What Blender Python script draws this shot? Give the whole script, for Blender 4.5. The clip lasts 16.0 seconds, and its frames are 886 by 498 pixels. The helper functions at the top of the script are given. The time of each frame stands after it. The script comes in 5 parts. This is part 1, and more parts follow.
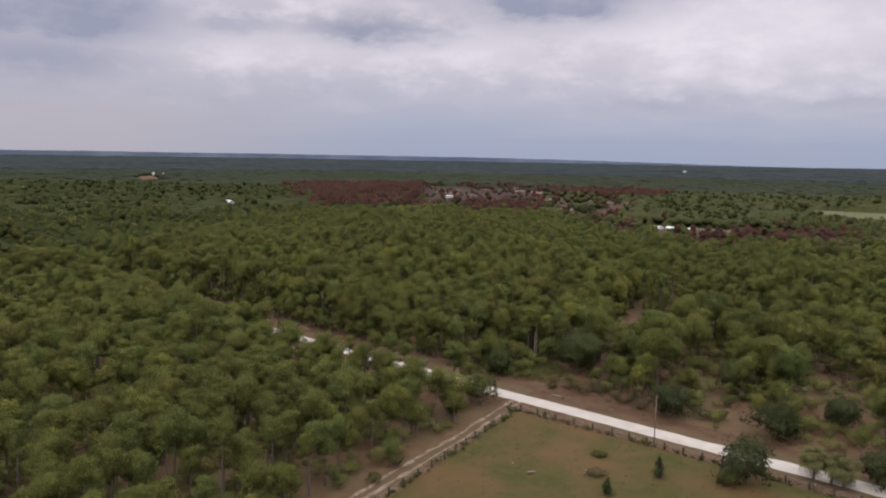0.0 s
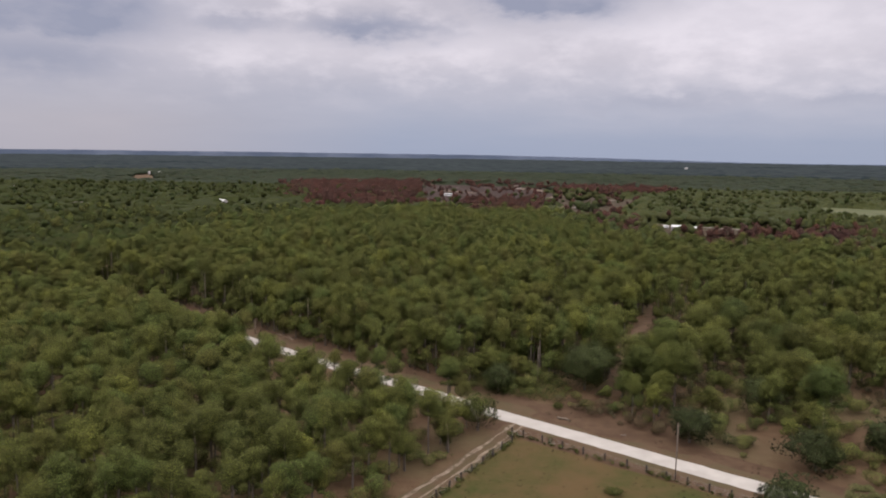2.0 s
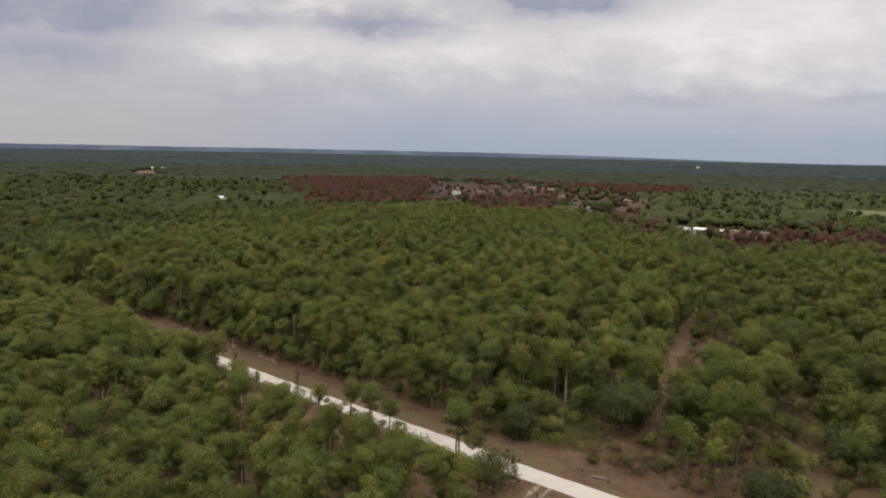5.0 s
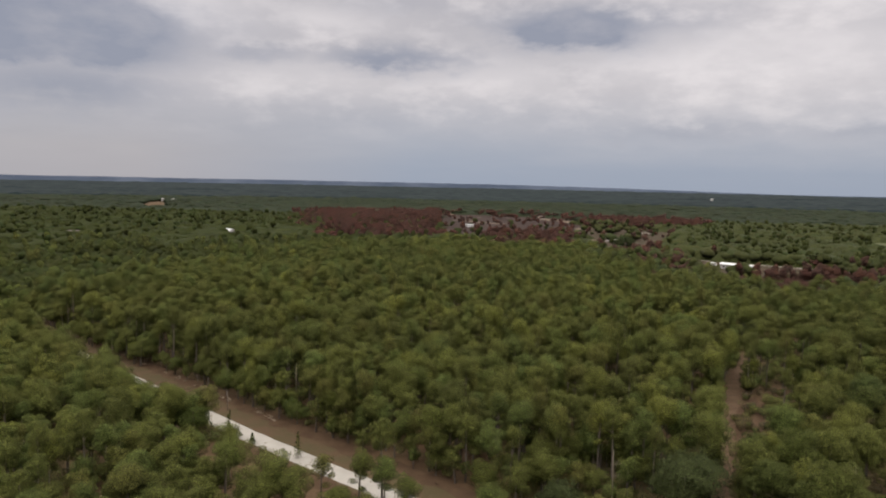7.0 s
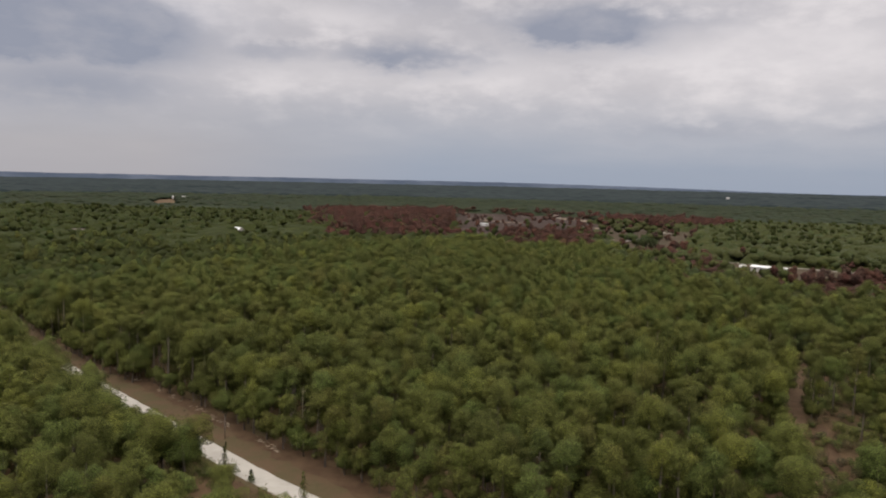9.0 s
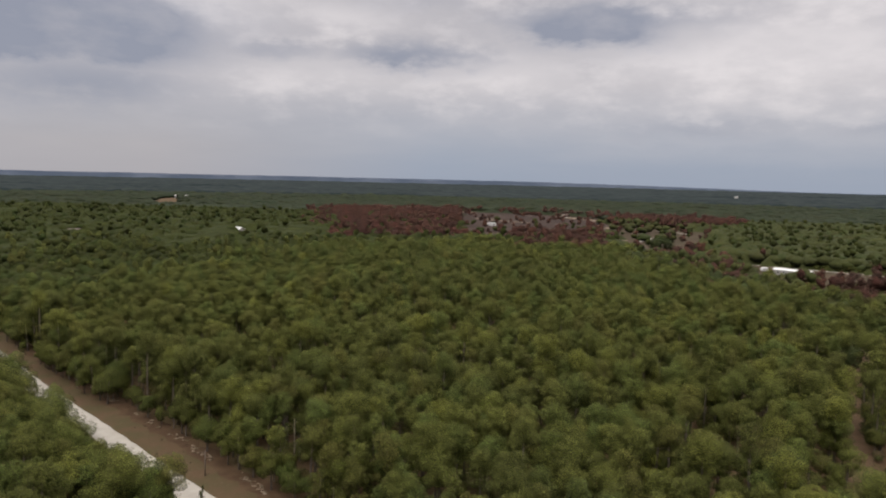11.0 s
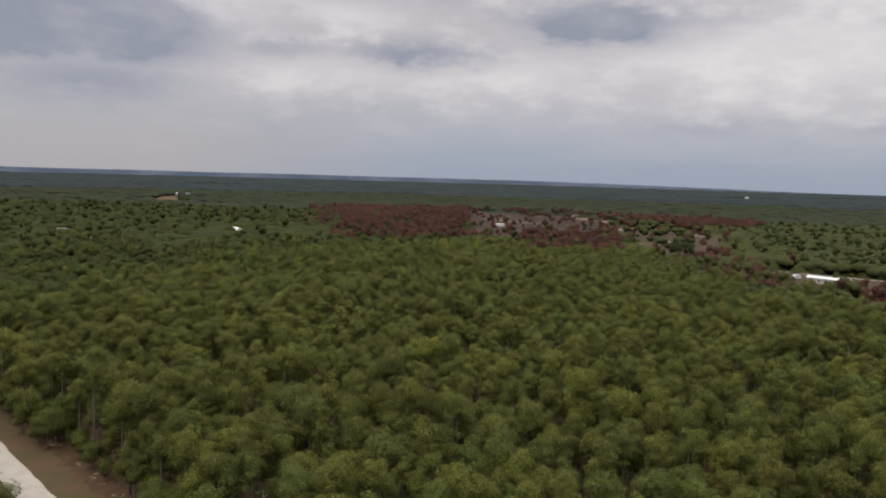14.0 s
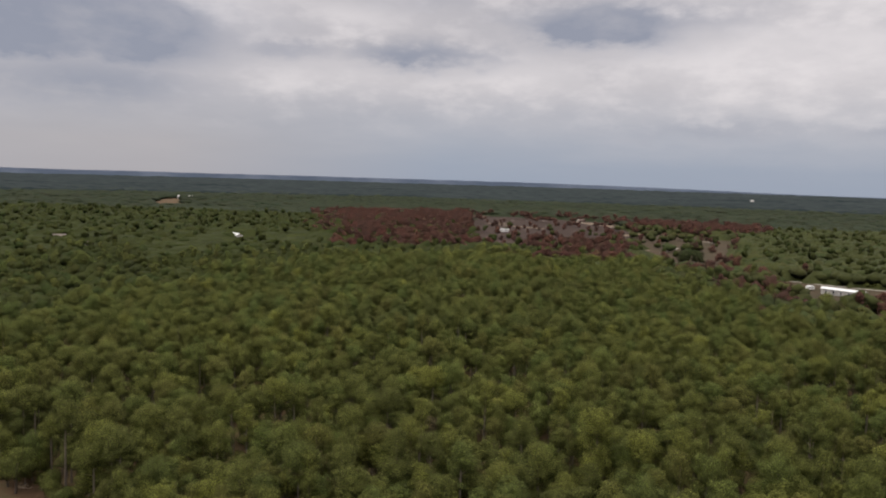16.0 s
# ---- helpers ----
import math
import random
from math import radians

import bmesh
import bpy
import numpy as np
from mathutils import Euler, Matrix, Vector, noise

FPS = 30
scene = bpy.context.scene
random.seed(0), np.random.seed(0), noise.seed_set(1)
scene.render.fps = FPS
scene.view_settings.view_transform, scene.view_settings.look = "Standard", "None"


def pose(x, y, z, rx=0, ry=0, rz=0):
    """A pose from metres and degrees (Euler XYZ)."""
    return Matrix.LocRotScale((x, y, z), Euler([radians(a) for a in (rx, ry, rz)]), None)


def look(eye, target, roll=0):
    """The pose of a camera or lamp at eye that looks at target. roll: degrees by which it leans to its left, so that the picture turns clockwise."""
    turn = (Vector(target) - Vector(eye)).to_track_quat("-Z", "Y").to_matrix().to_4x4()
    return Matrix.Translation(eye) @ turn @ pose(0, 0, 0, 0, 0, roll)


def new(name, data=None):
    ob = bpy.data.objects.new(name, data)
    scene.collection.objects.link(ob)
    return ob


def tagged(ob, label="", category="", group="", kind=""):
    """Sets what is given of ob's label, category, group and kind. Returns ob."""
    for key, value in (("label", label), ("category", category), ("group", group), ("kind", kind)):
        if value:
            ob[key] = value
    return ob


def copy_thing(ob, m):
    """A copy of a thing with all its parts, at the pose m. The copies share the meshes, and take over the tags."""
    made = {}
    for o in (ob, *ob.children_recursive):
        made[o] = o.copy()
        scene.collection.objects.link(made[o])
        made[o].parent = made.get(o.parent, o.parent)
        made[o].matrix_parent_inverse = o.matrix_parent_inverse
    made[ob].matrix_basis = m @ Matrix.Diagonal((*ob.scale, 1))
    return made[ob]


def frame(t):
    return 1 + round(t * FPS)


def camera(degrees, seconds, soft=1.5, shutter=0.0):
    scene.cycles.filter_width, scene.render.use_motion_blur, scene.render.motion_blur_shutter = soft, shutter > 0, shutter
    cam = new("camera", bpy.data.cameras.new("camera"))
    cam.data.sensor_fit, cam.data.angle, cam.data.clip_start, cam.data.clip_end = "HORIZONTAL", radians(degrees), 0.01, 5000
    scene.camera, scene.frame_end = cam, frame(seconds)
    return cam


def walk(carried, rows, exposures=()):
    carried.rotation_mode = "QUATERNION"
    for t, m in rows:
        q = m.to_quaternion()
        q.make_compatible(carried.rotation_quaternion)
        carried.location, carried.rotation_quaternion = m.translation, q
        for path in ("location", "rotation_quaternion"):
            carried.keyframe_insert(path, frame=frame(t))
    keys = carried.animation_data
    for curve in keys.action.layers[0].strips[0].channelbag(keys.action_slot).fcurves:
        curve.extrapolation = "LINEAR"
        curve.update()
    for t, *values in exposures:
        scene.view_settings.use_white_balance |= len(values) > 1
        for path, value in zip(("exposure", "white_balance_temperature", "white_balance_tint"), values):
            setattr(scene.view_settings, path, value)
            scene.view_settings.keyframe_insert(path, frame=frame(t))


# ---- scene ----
cam = camera(61.8, 16.0, soft=2.0)
PATH = [
    (0, (0.978, -36.217, 52.794), (0.902, -34.235, 52.539), 1.0),
    (0.5, (1.229, -32.65, 52.74), (1.152, -30.668, 52.482), 1.0),
    (1, (1.546, -28.578, 52.764), (1.469, -26.596, 52.505), 0.9),
    (1.5, (1.633, -24.154, 52.596), (1.558, -22.172, 52.336), 0.8),
    (2, (1.794, -19.377, 52.357), (1.717, -17.396, 52.096), 0.8),
    (2.5, (2.135, -14.684, 52.131), (2.055, -12.703, 51.869), 0.9),
    (3, (2.237, -9.948, 52.062), (2.155, -7.967, 51.798), 0.8),
    (3.2, (2.103, -7.966, 52.073), (2.022, -5.985, 51.806), 1.0),
    (5.3, (0.06, 13.09, 51.281), (-0.039, 15.07, 51.013), 1.1),
    (5.5, (-0.215, 15.144, 51.255), (-0.315, 17.123, 50.987), 1.0),
    (5.6, (-0.408, 16.124, 51.241), (-0.509, 18.105, 51.034), 1.0),
    (5.7, (-0.601, 17.104, 51.227), (-0.703, 19.087, 51.051), 1.0),
    (5.8, (-0.794, 18.085, 51.213), (-0.898, 20.069, 51.036), 1.0),
    (5.9, (-0.986, 19.065, 51.199), (-1.092, 21.052, 51.020), 1.0),
    (6, (-1.179, 20.045, 51.185), (-1.286, 22.034, 51.004), 1.0),
    (6.5, (-2.072, 24.881, 51.175), (-2.188, 26.87, 50.993), 1.1),
    (7, (-3.048, 29.976, 51.07), (-3.175, 31.964, 50.886), 1.2),
    (7.5, (-4.302, 35.012, 51.152), (-4.439, 36.999, 50.967), 1.3),
    (8, (-5.307, 39.945, 50.956), (-5.45, 41.931, 50.77), 1.3),
    (8.5, (-6.392, 44.91, 50.874), (-6.543, 46.895, 50.687), 1.3),
    (9, (-7.475, 49.948, 50.825), (-7.632, 51.933, 50.635), 1.3),
    (9.2, (-7.682, 51.881, 50.825), (-7.843, 53.865, 50.637), 1.1),
    (11.5, (-11.321, 73.938, 50.468), (-11.494, 75.921, 50.273), 1.4),
    (12, (-11.936, 78.794, 50.368), (-12.112, 80.777, 50.172), 1.4),
    (12.5, (-12.543, 83.606, 50.438), (-12.719, 85.588, 50.24), 1.4),
    (13, (-13.154, 88.396, 50.49), (-13.333, 90.378, 50.293), 1.5),
    (13.5, (-13.787, 93.156, 50.509), (-13.967, 95.137, 50.312), 1.5),
    (14, (-14.431, 97.916, 50.482), (-14.615, 99.898, 50.285), 1.6),
    (14.5, (-15.048, 102.955, 50.652), (-15.234, 104.937, 50.455), 1.6),
    (15, (-15.534, 106.524, 51.652), (-15.726, 108.505, 51.455), 1.6),
    (15.5, (-15.554, 108.382, 52.769), (-15.748, 110.363, 52.574), 1.6),
    (16, (-15.475, 108.876, 53.744), (-15.668, 110.857, 53.55), 1.7),
]
walk(cam, [(r[0], look(*r[1:])) for r in PATH],
     exposures=[(0, 0.11, 6250, 19), (3, 0.12, 6350, 16), (5.4, 0.17, 6600, 11), (6.1, 0.09, 6550, 11.5), (7, 0.04, 6550, 11.5), (16, 0.01, 6550, 11.5)])

# ---- world and light ----
SUN_ELEV, SUN_AZ = 62.0, 200.0          # degrees; azimuth clockwise from +y
world = bpy.data.worlds.new("overcast_sky")
scene.world = world
world.use_nodes = True
WT = world.node_tree
WT.nodes.clear()


def wnode(kind, **props):
    n = WT.nodes.new(kind)
    for k, v in props.items():
        if k == "operation":
            n.operation = v
        elif k == "data_type":
            n.data_type = v
    return n


def wmath(op, a, b=None, clamp=False):
    n = wnode("ShaderNodeMath", operation=op)
    n.use_clamp = clamp
    for i, v in enumerate((a, b)):
        if v is None:
            continue
        if isinstance(v, (int, float)):
            n.inputs[i].default_value = v
        else:
            WT.links.new(v, n.inputs[i])
    return n.outputs[0]


def wmix(fac, a, b):
    n = WT.nodes.new("ShaderNodeMix")
    n.data_type = "RGBA"
    for sock, v in ((n.inputs[0], fac), (n.inputs[6], a), (n.inputs[7], b)):
        if isinstance(v, tuple):
            sock.default_value = (*v, 1)
        elif isinstance(v, (int, float)):
            sock.default_value = v
        else:
            WT.links.new(v, sock)
    return n.outputs[2]


def wnoise(vec, scale, detail, rough=0.55):
    n = WT.nodes.new("ShaderNodeTexNoise")
    n.inputs["Scale"].default_value, n.inputs["Detail"].default_value, n.inputs["Roughness"].default_value = scale, detail, rough
    WT.links.new(vec, n.inputs["Vector"])
    return n.outputs["Fac"]


coord = WT.nodes.new("ShaderNodeTexCoord").outputs["Generated"]
sep = WT.nodes.new("ShaderNodeSeparateXYZ")
WT.links.new(coord, sep.inputs[0])
dx, dy, dz = sep.outputs
up = wmath("MAXIMUM", dz, 0.0)
az = wmath("MULTIPLY", wmath("ARCTAN2", dx, dy), 57.2958)
el = wmath("MULTIPLY", wmath("ARCSINE", up), 57.2958)
# cloud deck seen in perspective: flat and streaky low down, larger overhead
deep = wmath("ADD", up, 0.16)
flat = WT.nodes.new("ShaderNodeCombineXYZ")
WT.links.new(wmath("DIVIDE", dx, deep), flat.inputs[0])
WT.links.new(wmath("DIVIDE", dy, deep), flat.inputs[1])
big = wnoise(flat.outputs[0], 1.1, 5.0)
fine = wnoise(flat.outputs[0], 3.2, 7.0, 0.6)
puff_at = WT.nodes.new("ShaderNodeCombineXYZ")
WT.links.new(wmath("MULTIPLY", az, 0.24), puff_at.inputs[0])
WT.links.new(wmath("MULTIPLY", el, 0.52), puff_at.inputs[1])
puff = wnoise(puff_at.outputs[0], 1.0, 6.0, 0.58)
puff_b = wnoise(puff_at.outputs[0], 0.55, 4.0, 0.5)
az_r = wmath("ADD", az, wmath("ADD", wmath("MULTIPLY", wmath("SUBTRACT", puff_b, 0.5), 8.0), wmath("MULTIPLY", wmath("SUBTRACT", puff, 0.5), 5.0)))
el_r = wmath("ADD", el, wmath("MULTIPLY", wmath("SUBTRACT", puff, 0.5), 3.6))


def cloud(a, e, w, h):
    """A soft cloud bank at azimuth a and elevation e, in degrees."""
    u = wmath("DIVIDE", wmath("SUBTRACT", az_r, a), w)
    v = wmath("DIVIDE", wmath("SUBTRACT", el_r, e), h)
    r = wmath("ADD", wmath("MULTIPLY", u, u), wmath("MULTIPLY", v, v))
    return wmath("POWER", 2.718, wmath("MULTIPLY", r, -1.0))


dark = None
for a, e, w, h, k in ((-32, 9.8, 11.5, 3.6, 1.15), (-31, 6.0, 9.0, 2.2, 0.7), (-18.5, 9.0, 5.4, 1.1, 0.55), (-7.4, 8.9, 6.6, 1.15, 0.8),
                      (6.4, 11.3, 8.0, 1.8, 1.0), (14.0, 3.8, 7.5, 0.8, 0.45), (25.5, 3.9, 5.0, 0.7, 0.42), (-6, 13.0, 6.0, 1.2, 0.35)):
    c = wmath("MULTIPLY", cloud(a, e, w, h), k)
    dark = c if dark is None else wmath("MAXIMUM", dark, c)
pale = None
for a, e, w, h, k in ((19, 8.5, 13, 3.6, 1.0), (-23, 11.6, 4.5, 2.2, 1.0), (-15, 7.2, 9, 1.6, 0.55), (-1, 7.4, 7, 1.9, 0.75), (24, 13, 12, 3, 1.0), (-13, 11.3, 4, 1.2, 0.8)):
    c = wmath("MULTIPLY", cloud(a, e, w, h), k)
    pale = c if pale is None else wmath("MAXIMUM", pale, c)
mottle = wmath("MULTIPLY", wmath("SUBTRACT", puff, 0.34), 3.2, clamp=True)
edge = wmath("MULTIPLY", wmath("SUBTRACT", dark, 0.08), 1.45, clamp=True)
dark = wmath("MULTIPLY", wmath("MULTIPLY", edge, wmath("SQRT", edge)), wmath("ADD", 0.7, wmath("MULTIPLY", mottle, 0.4)), clamp=True)

sky = WT.nodes.new("ShaderNodeTexSky")
sky.sky_type, sky.sun_disc = "NISHITA", False
sky.sun_elevation, sky.sun_rotation = radians(SUN_ELEV), radians(SUN_AZ)
sky_low = WT.nodes.new("ShaderNodeVectorMath")
sky_low.operation = "SCALE"
sky_low.inputs["Scale"].default_value = 0.06
WT.links.new(sky.outputs[0], sky_low.inputs[0])

base = wmix(wmath("MULTIPLY", wmath("SUBTRACT", el, 1.0), 1 / 6.0, clamp=True), (0.335, 0.385, 0.475), (0.52, 0.505, 0.53))
# warm, thin light low on the western side
west = wmath("MULTIPLY", wmath("SUBTRACT", -6.0, az), 1 / 20.0, clamp=True)
low = wmath("MULTIPLY", wmath("SUBTRACT", 7.0, el), 1 / 5.0, clamp=True)
base = wmix(wmath("MULTIPLY", wmath("MULTIPLY", west, low), 0.85), base, (0.45, 0.43, 0.445))
soft_fac = wmath("MULTIPLY", wmath("SUBTRACT", big, 0.38), 2.6, clamp=True)
base = wmix(wmath("MULTIPLY", wmath("MULTIPLY", soft_fac, 0.35), wmath("MULTIPLY", el, 0.25, clamp=True)), base, (0.60, 0.58, 0.60))
base = wmix(wmath("MULTIPLY", pale, wmath("ADD", 0.6, wmath("MULTIPLY", mottle, 0.4))), base, (0.785, 0.75, 0.757))
base = wmix(wmath("MULTIPLY", wmath("MULTIPLY", wmath("SUBTRACT", puff, 0.48), 5.0, clamp=True), wmath("MULTIPLY", wmath("MULTIPLY", wmath("SUBTRACT", el, 2.5), 0.2, clamp=True), 0.45)), base, (0.785, 0.75, 0.757))
base = wmix(wmath("MULTIPLY", dark, 0.95), base, (0.285, 0.31, 0.385))
# an overcast sky is brighter towards the zenith
high = wmath("MULTIPLY", wmath("SUBTRACT", el, 15.5), 1 / 13.0, clamp=True)
base = wmix(high, base, (1.66, 1.63, 1.64))
deck = wmix(0.93, sky_low.outputs[0], base)
bg = WT.nodes.new("ShaderNodeBackground")
bg.inputs["Strength"].default_value = 1.0
WT.links.new(deck, bg.inputs["Color"])
wout = WT.nodes.new("ShaderNodeOutputWorld")
WT.links.new(bg.outputs[0], wout.inputs["Surface"])

sun_data = bpy.data.lights.new("sun", "SUN")
sun_data.energy, sun_data.angle, sun_data.color = 0.5, radians(26), (1.0, 0.95, 0.87)
sun = new("sun", sun_data)
sa, se = radians(SUN_AZ), radians(SUN_ELEV)
sun.matrix_world = look((300 * math.sin(sa) * math.cos(se), 300 * math.cos(sa) * math.cos(se), 300 * math.sin(se)), (0, 0, 0))


# ---- materials ----
class Mat:
    """A small builder for node materials."""

    def __init__(self, name):
        self.m = bpy.data.materials.new(name)
        self.m.use_nodes = True
        self.t = self.m.node_tree
        self.b = self.t.nodes["Principled BSDF"]
        self.out = self.t.nodes["Material Output"]
        self.pos = self.t.nodes.new("ShaderNodeNewGeometry").outputs["Position"]

    def put(self, sock, v):
        if isinstance(v, tuple):
            sock.default_value = (*v, 1) if len(v) == 3 and sock.type == "RGBA" else v
        elif isinstance(v, (int, float)):
            sock.default_value = v
        else:
            self.t.links.new(v, sock)

    def noise(self, scale, detail=4, rough=0.6, vec=None):
        n = self.t.nodes.new("ShaderNodeTexNoise")
        self.put(n.inputs["Scale"], scale), self.put(n.inputs["Detail"], detail), self.put(n.inputs["Roughness"], rough)
        self.t.links.new(vec or self.pos, n.inputs["Vector"])
        return n.outputs["Fac"]

    def math(self, op, a, b=0.0, clamp=False):
        n = self.t.nodes.new("ShaderNodeMath")
        n.operation, n.use_clamp = op, clamp
        self.put(n.inputs[0], a), self.put(n.inputs[1], b)
        return n.outputs[0]

    def step(self, v, lo, hi):
        return self.math("MULTIPLY", self.math("SUBTRACT", v, lo), 1 / (hi - lo), True)

    def mix(self, fac, a, b):
        n = self.t.nodes.new("ShaderNodeMix")
        n.data_type = "RGBA"
        self.put(n.inputs[0], fac), self.put(n.inputs[6], a), self.put(n.inputs[7], b)
        return n.outputs[2]

    def attr(self, name, which="Fac"):
        n = self.t.nodes.new("ShaderNodeAttribute")
        n.attribute_name = name
        return n.outputs[which]

    def bump(self, height, strength=0.5, dist=0.05):
        n = self.t.nodes.new("ShaderNodeBump")
        self.put(n.inputs["Strength"], strength), self.put(n.inputs["Distance"], dist), self.put(n.inputs["Height"], height)
        self.t.links.new(n.outputs[0], self.b.inputs["Normal"])

    def done(self, colour, rough=0.85, metal=0.0, spec=0.25):
        self.put(self.b.inputs["Base Color"], colour), self.put(self.b.inputs["Roughness"], rough)
        self.put(self.b.inputs["Metallic"], metal), self.put(self.b.inputs["Specular IOR Level"], spec)
        return self.m


def foliage(name, dull, mid, bright, patch=0.5, airy=0.95):
    """Leaves whose tint differs from tree to tree, from twig to twig and, slowly, across the wood."""
    k = Mat(name)
    obj = k.t.nodes.new("ShaderNodeObjectInfo").outputs["Random"]
    tree = k.math("FRACT", k.math("ADD", k.attr("tint"), obj))
    col = k.mix(k.step(tree, 0.0, 0.55), dull, mid)
    col = k.mix(k.step(tree, 0.72, 1.0), col, bright)
    # some trees lean to a fresher green, some to a drier brown
    kind = k.math("FRACT", k.math("MULTIPLY", tree, 13.7))
    col = k.mix(k.math("MULTIPLY", k.step(kind, 0.68, 0.9), 0.7), col, (mid[0] * 0.74, mid[1] * 1.02, mid[2] * 1.15))
    col = k.mix(k.math("MULTIPLY", k.step(kind, 0.2, 0.04), 0.6), col, (mid[0] * 1.15, mid[1] * 0.9, mid[2] * 1.1))
    col = k.mix(k.math("MULTIPLY", k.step(k.noise(0.012, 4), 0.42, 0.66), patch), col, dull)
    col = k.mix(k.math("MULTIPLY", k.step(k.noise(0.03, 3, 0.6), 0.50, 0.70), 0.5), col, tuple(c * 0.66 for c in dull[:2]) + (dull[2] * 0.95,))
    grain = k.noise(2.6, 5, 0.8)
    col = k.mix(k.math("MULTIPLY", k.step(grain, 0.48, 0.64), 0.5), col, tuple(c * 1.15 for c in bright))
    col = k.mix(k.math("MULTIPLY", k.step(grain, 0.50, 0.36), 0.45), col, tuple(c * 0.55 for c in dull))
    tip = k.noise(6.5, 2, 0.6)
    col = k.mix(k.math("MULTIPLY", k.step(tip, 0.54, 0.70), 0.55), col, tuple(c * 1.5 for c in bright))
    # shading follows the rounded bough, not each needle
    vt = k.t.nodes.new("ShaderNodeVectorTransform")
    vt.vector_type, vt.convert_from, vt.convert_to = "NORMAL", "OBJECT", "WORLD"
    k.t.links.new(k.attr("bough", "Vector"), vt.inputs[0])
    nn = k.t.nodes.new("ShaderNodeVectorMath")
    nn.operation = "NORMALIZE"
    k.t.links.new(vt.outputs[0], nn.inputs[0])
    k.t.links.new(nn.outputs[0], k.b.inputs["Normal"])
    k.done(col, 0.8, 0.0, 0.04)
    tr = k.t.nodes.new("ShaderNodeBsdfTranslucent")
    k.put(tr.inputs["Color"], col)
    k.t.links.new(nn.outputs[0], tr.inputs["Normal"])
    mx = k.t.nodes.new("ShaderNodeMixShader")
    mx.inputs[0].default_value = 0.13
    k.t.links.new(k.b.outputs[0], mx.inputs[1]), k.t.links.new(tr.outputs[0], mx.inputs[2])
    if airy:
        # needles leave gaps of a hand's width that let the sky through
        gap = k.math("MULTIPLY", k.step(k.noise(4.5, 3, 0.7), 0.63, 0.45), airy)
        clear = k.t.nodes.new("ShaderNodeBsdfTransparent")
        holes = k.t.nodes.new("ShaderNodeMixShader")
        k.put(holes.inputs[0], gap)
        k.t.links.new(mx.outputs[0], holes.inputs[1]), k.t.links.new(clear.outputs[0], holes.inputs[2])
        mx = holes
    k.t.links.new(mx.outputs[0], k.out.inputs["Surface"])
    return k.m


PINE = foliage("pine_needles", (0.068, 0.074, 0.021), (0.093, 0.101, 0.026), (0.148, 0.152, 0.032))
OAK = foliage("oak_leaves", (0.039, 0.048, 0.019), (0.051, 0.062, 0.022), (0.070, 0.082, 0.028), 0.5, 0.35)
OAK_PINE = foliage("dark_grove_leaves", (0.053, 0.063, 0.018), (0.069, 0.080, 0.020), (0.091, 0.102, 0.024))
SHRUB = foliage("shrub_leaves", (0.060, 0.067, 0.019), (0.081, 0.089, 0.023), (0.107, 0.115, 0.029))
# lighter copy of the shrub tint, brightened to lift dark gaps under trees
LOWGROWTH = foliage("lightened_growth_leaves", (0.098, 0.104, 0.030), (0.130, 0.136, 0.036), (0.165, 0.168, 0.048))
PALM = foliage("palm_leaves", (0.085, 0.087, 0.032), (0.115, 0.112, 0.042), (0.155, 0.142, 0.058), 0.5, 0.2)
DEAD = foliage("scorched_needles", (0.055, 0.034, 0.026), (0.092, 0.043, 0.032), (0.112, 0.050, 0.032), 0.4, 0.7)
BRUSH = foliage("dry_brush", (0.089, 0.070, 0.034), (0.111, 0.085, 0.043), (0.128, 0.102, 0.051))
# dull mixed-wood green with the fade of distance put into the colour
FARWOOD = foliage("distance_faded_leaves", (0.027, 0.033, 0.010), (0.038, 0.045, 0.012), (0.056, 0.062, 0.015), 0.5, 0.0)
EASTWOOD = foliage("eastern_wood_leaves", (0.038, 0.044, 0.016), (0.053, 0.059, 0.019), (0.072, 0.077, 0.024), 0.5, 0.0)
# remote woods: bluer and darker, distant haze painted into the base colour
REMOTEWOOD = foliage("hazed_remote_leaves", (0.024, 0.032, 0.017), (0.034, 0.042, 0.020), (0.045, 0.052, 0.024), 0.5, 0.0)


def bark():
    k = Mat("pine_bark")
    col = k.mix(k.step(k.noise(6, 4), 0.35, 0.65), (0.085, 0.066, 0.052), (0.15, 0.12, 0.10))
    k.bump(k.noise(14, 3), 0.6, 0.03)
    return k.done(col, 0.95)


BARK = bark()


def ground_mat():
    k = Mat("pine_straw_ground")
    a, b, c = k.noise(0.035, 5), k.noise(0.35, 5), k.noise(2.6, 4)
    col = k.mix(k.step(b, 0.35, 0.68), (0.098, 0.057, 0.031), (0.128, 0.082, 0.046))
    col = k.mix(k.math("MULTIPLY", k.step(a, 0.46, 0.62), 0.7), col, (0.108, 0.088, 0.043))
    col = k.mix(k.math("MULTIPLY", k.step(c, 0.55, 0.75), 0.5), col, (0.118, 0.113, 0.050))
    k.bump(k.noise(1.2, 5), 0.8, 0.25)
    return k.done(col, 0.97, 0, 0.1)


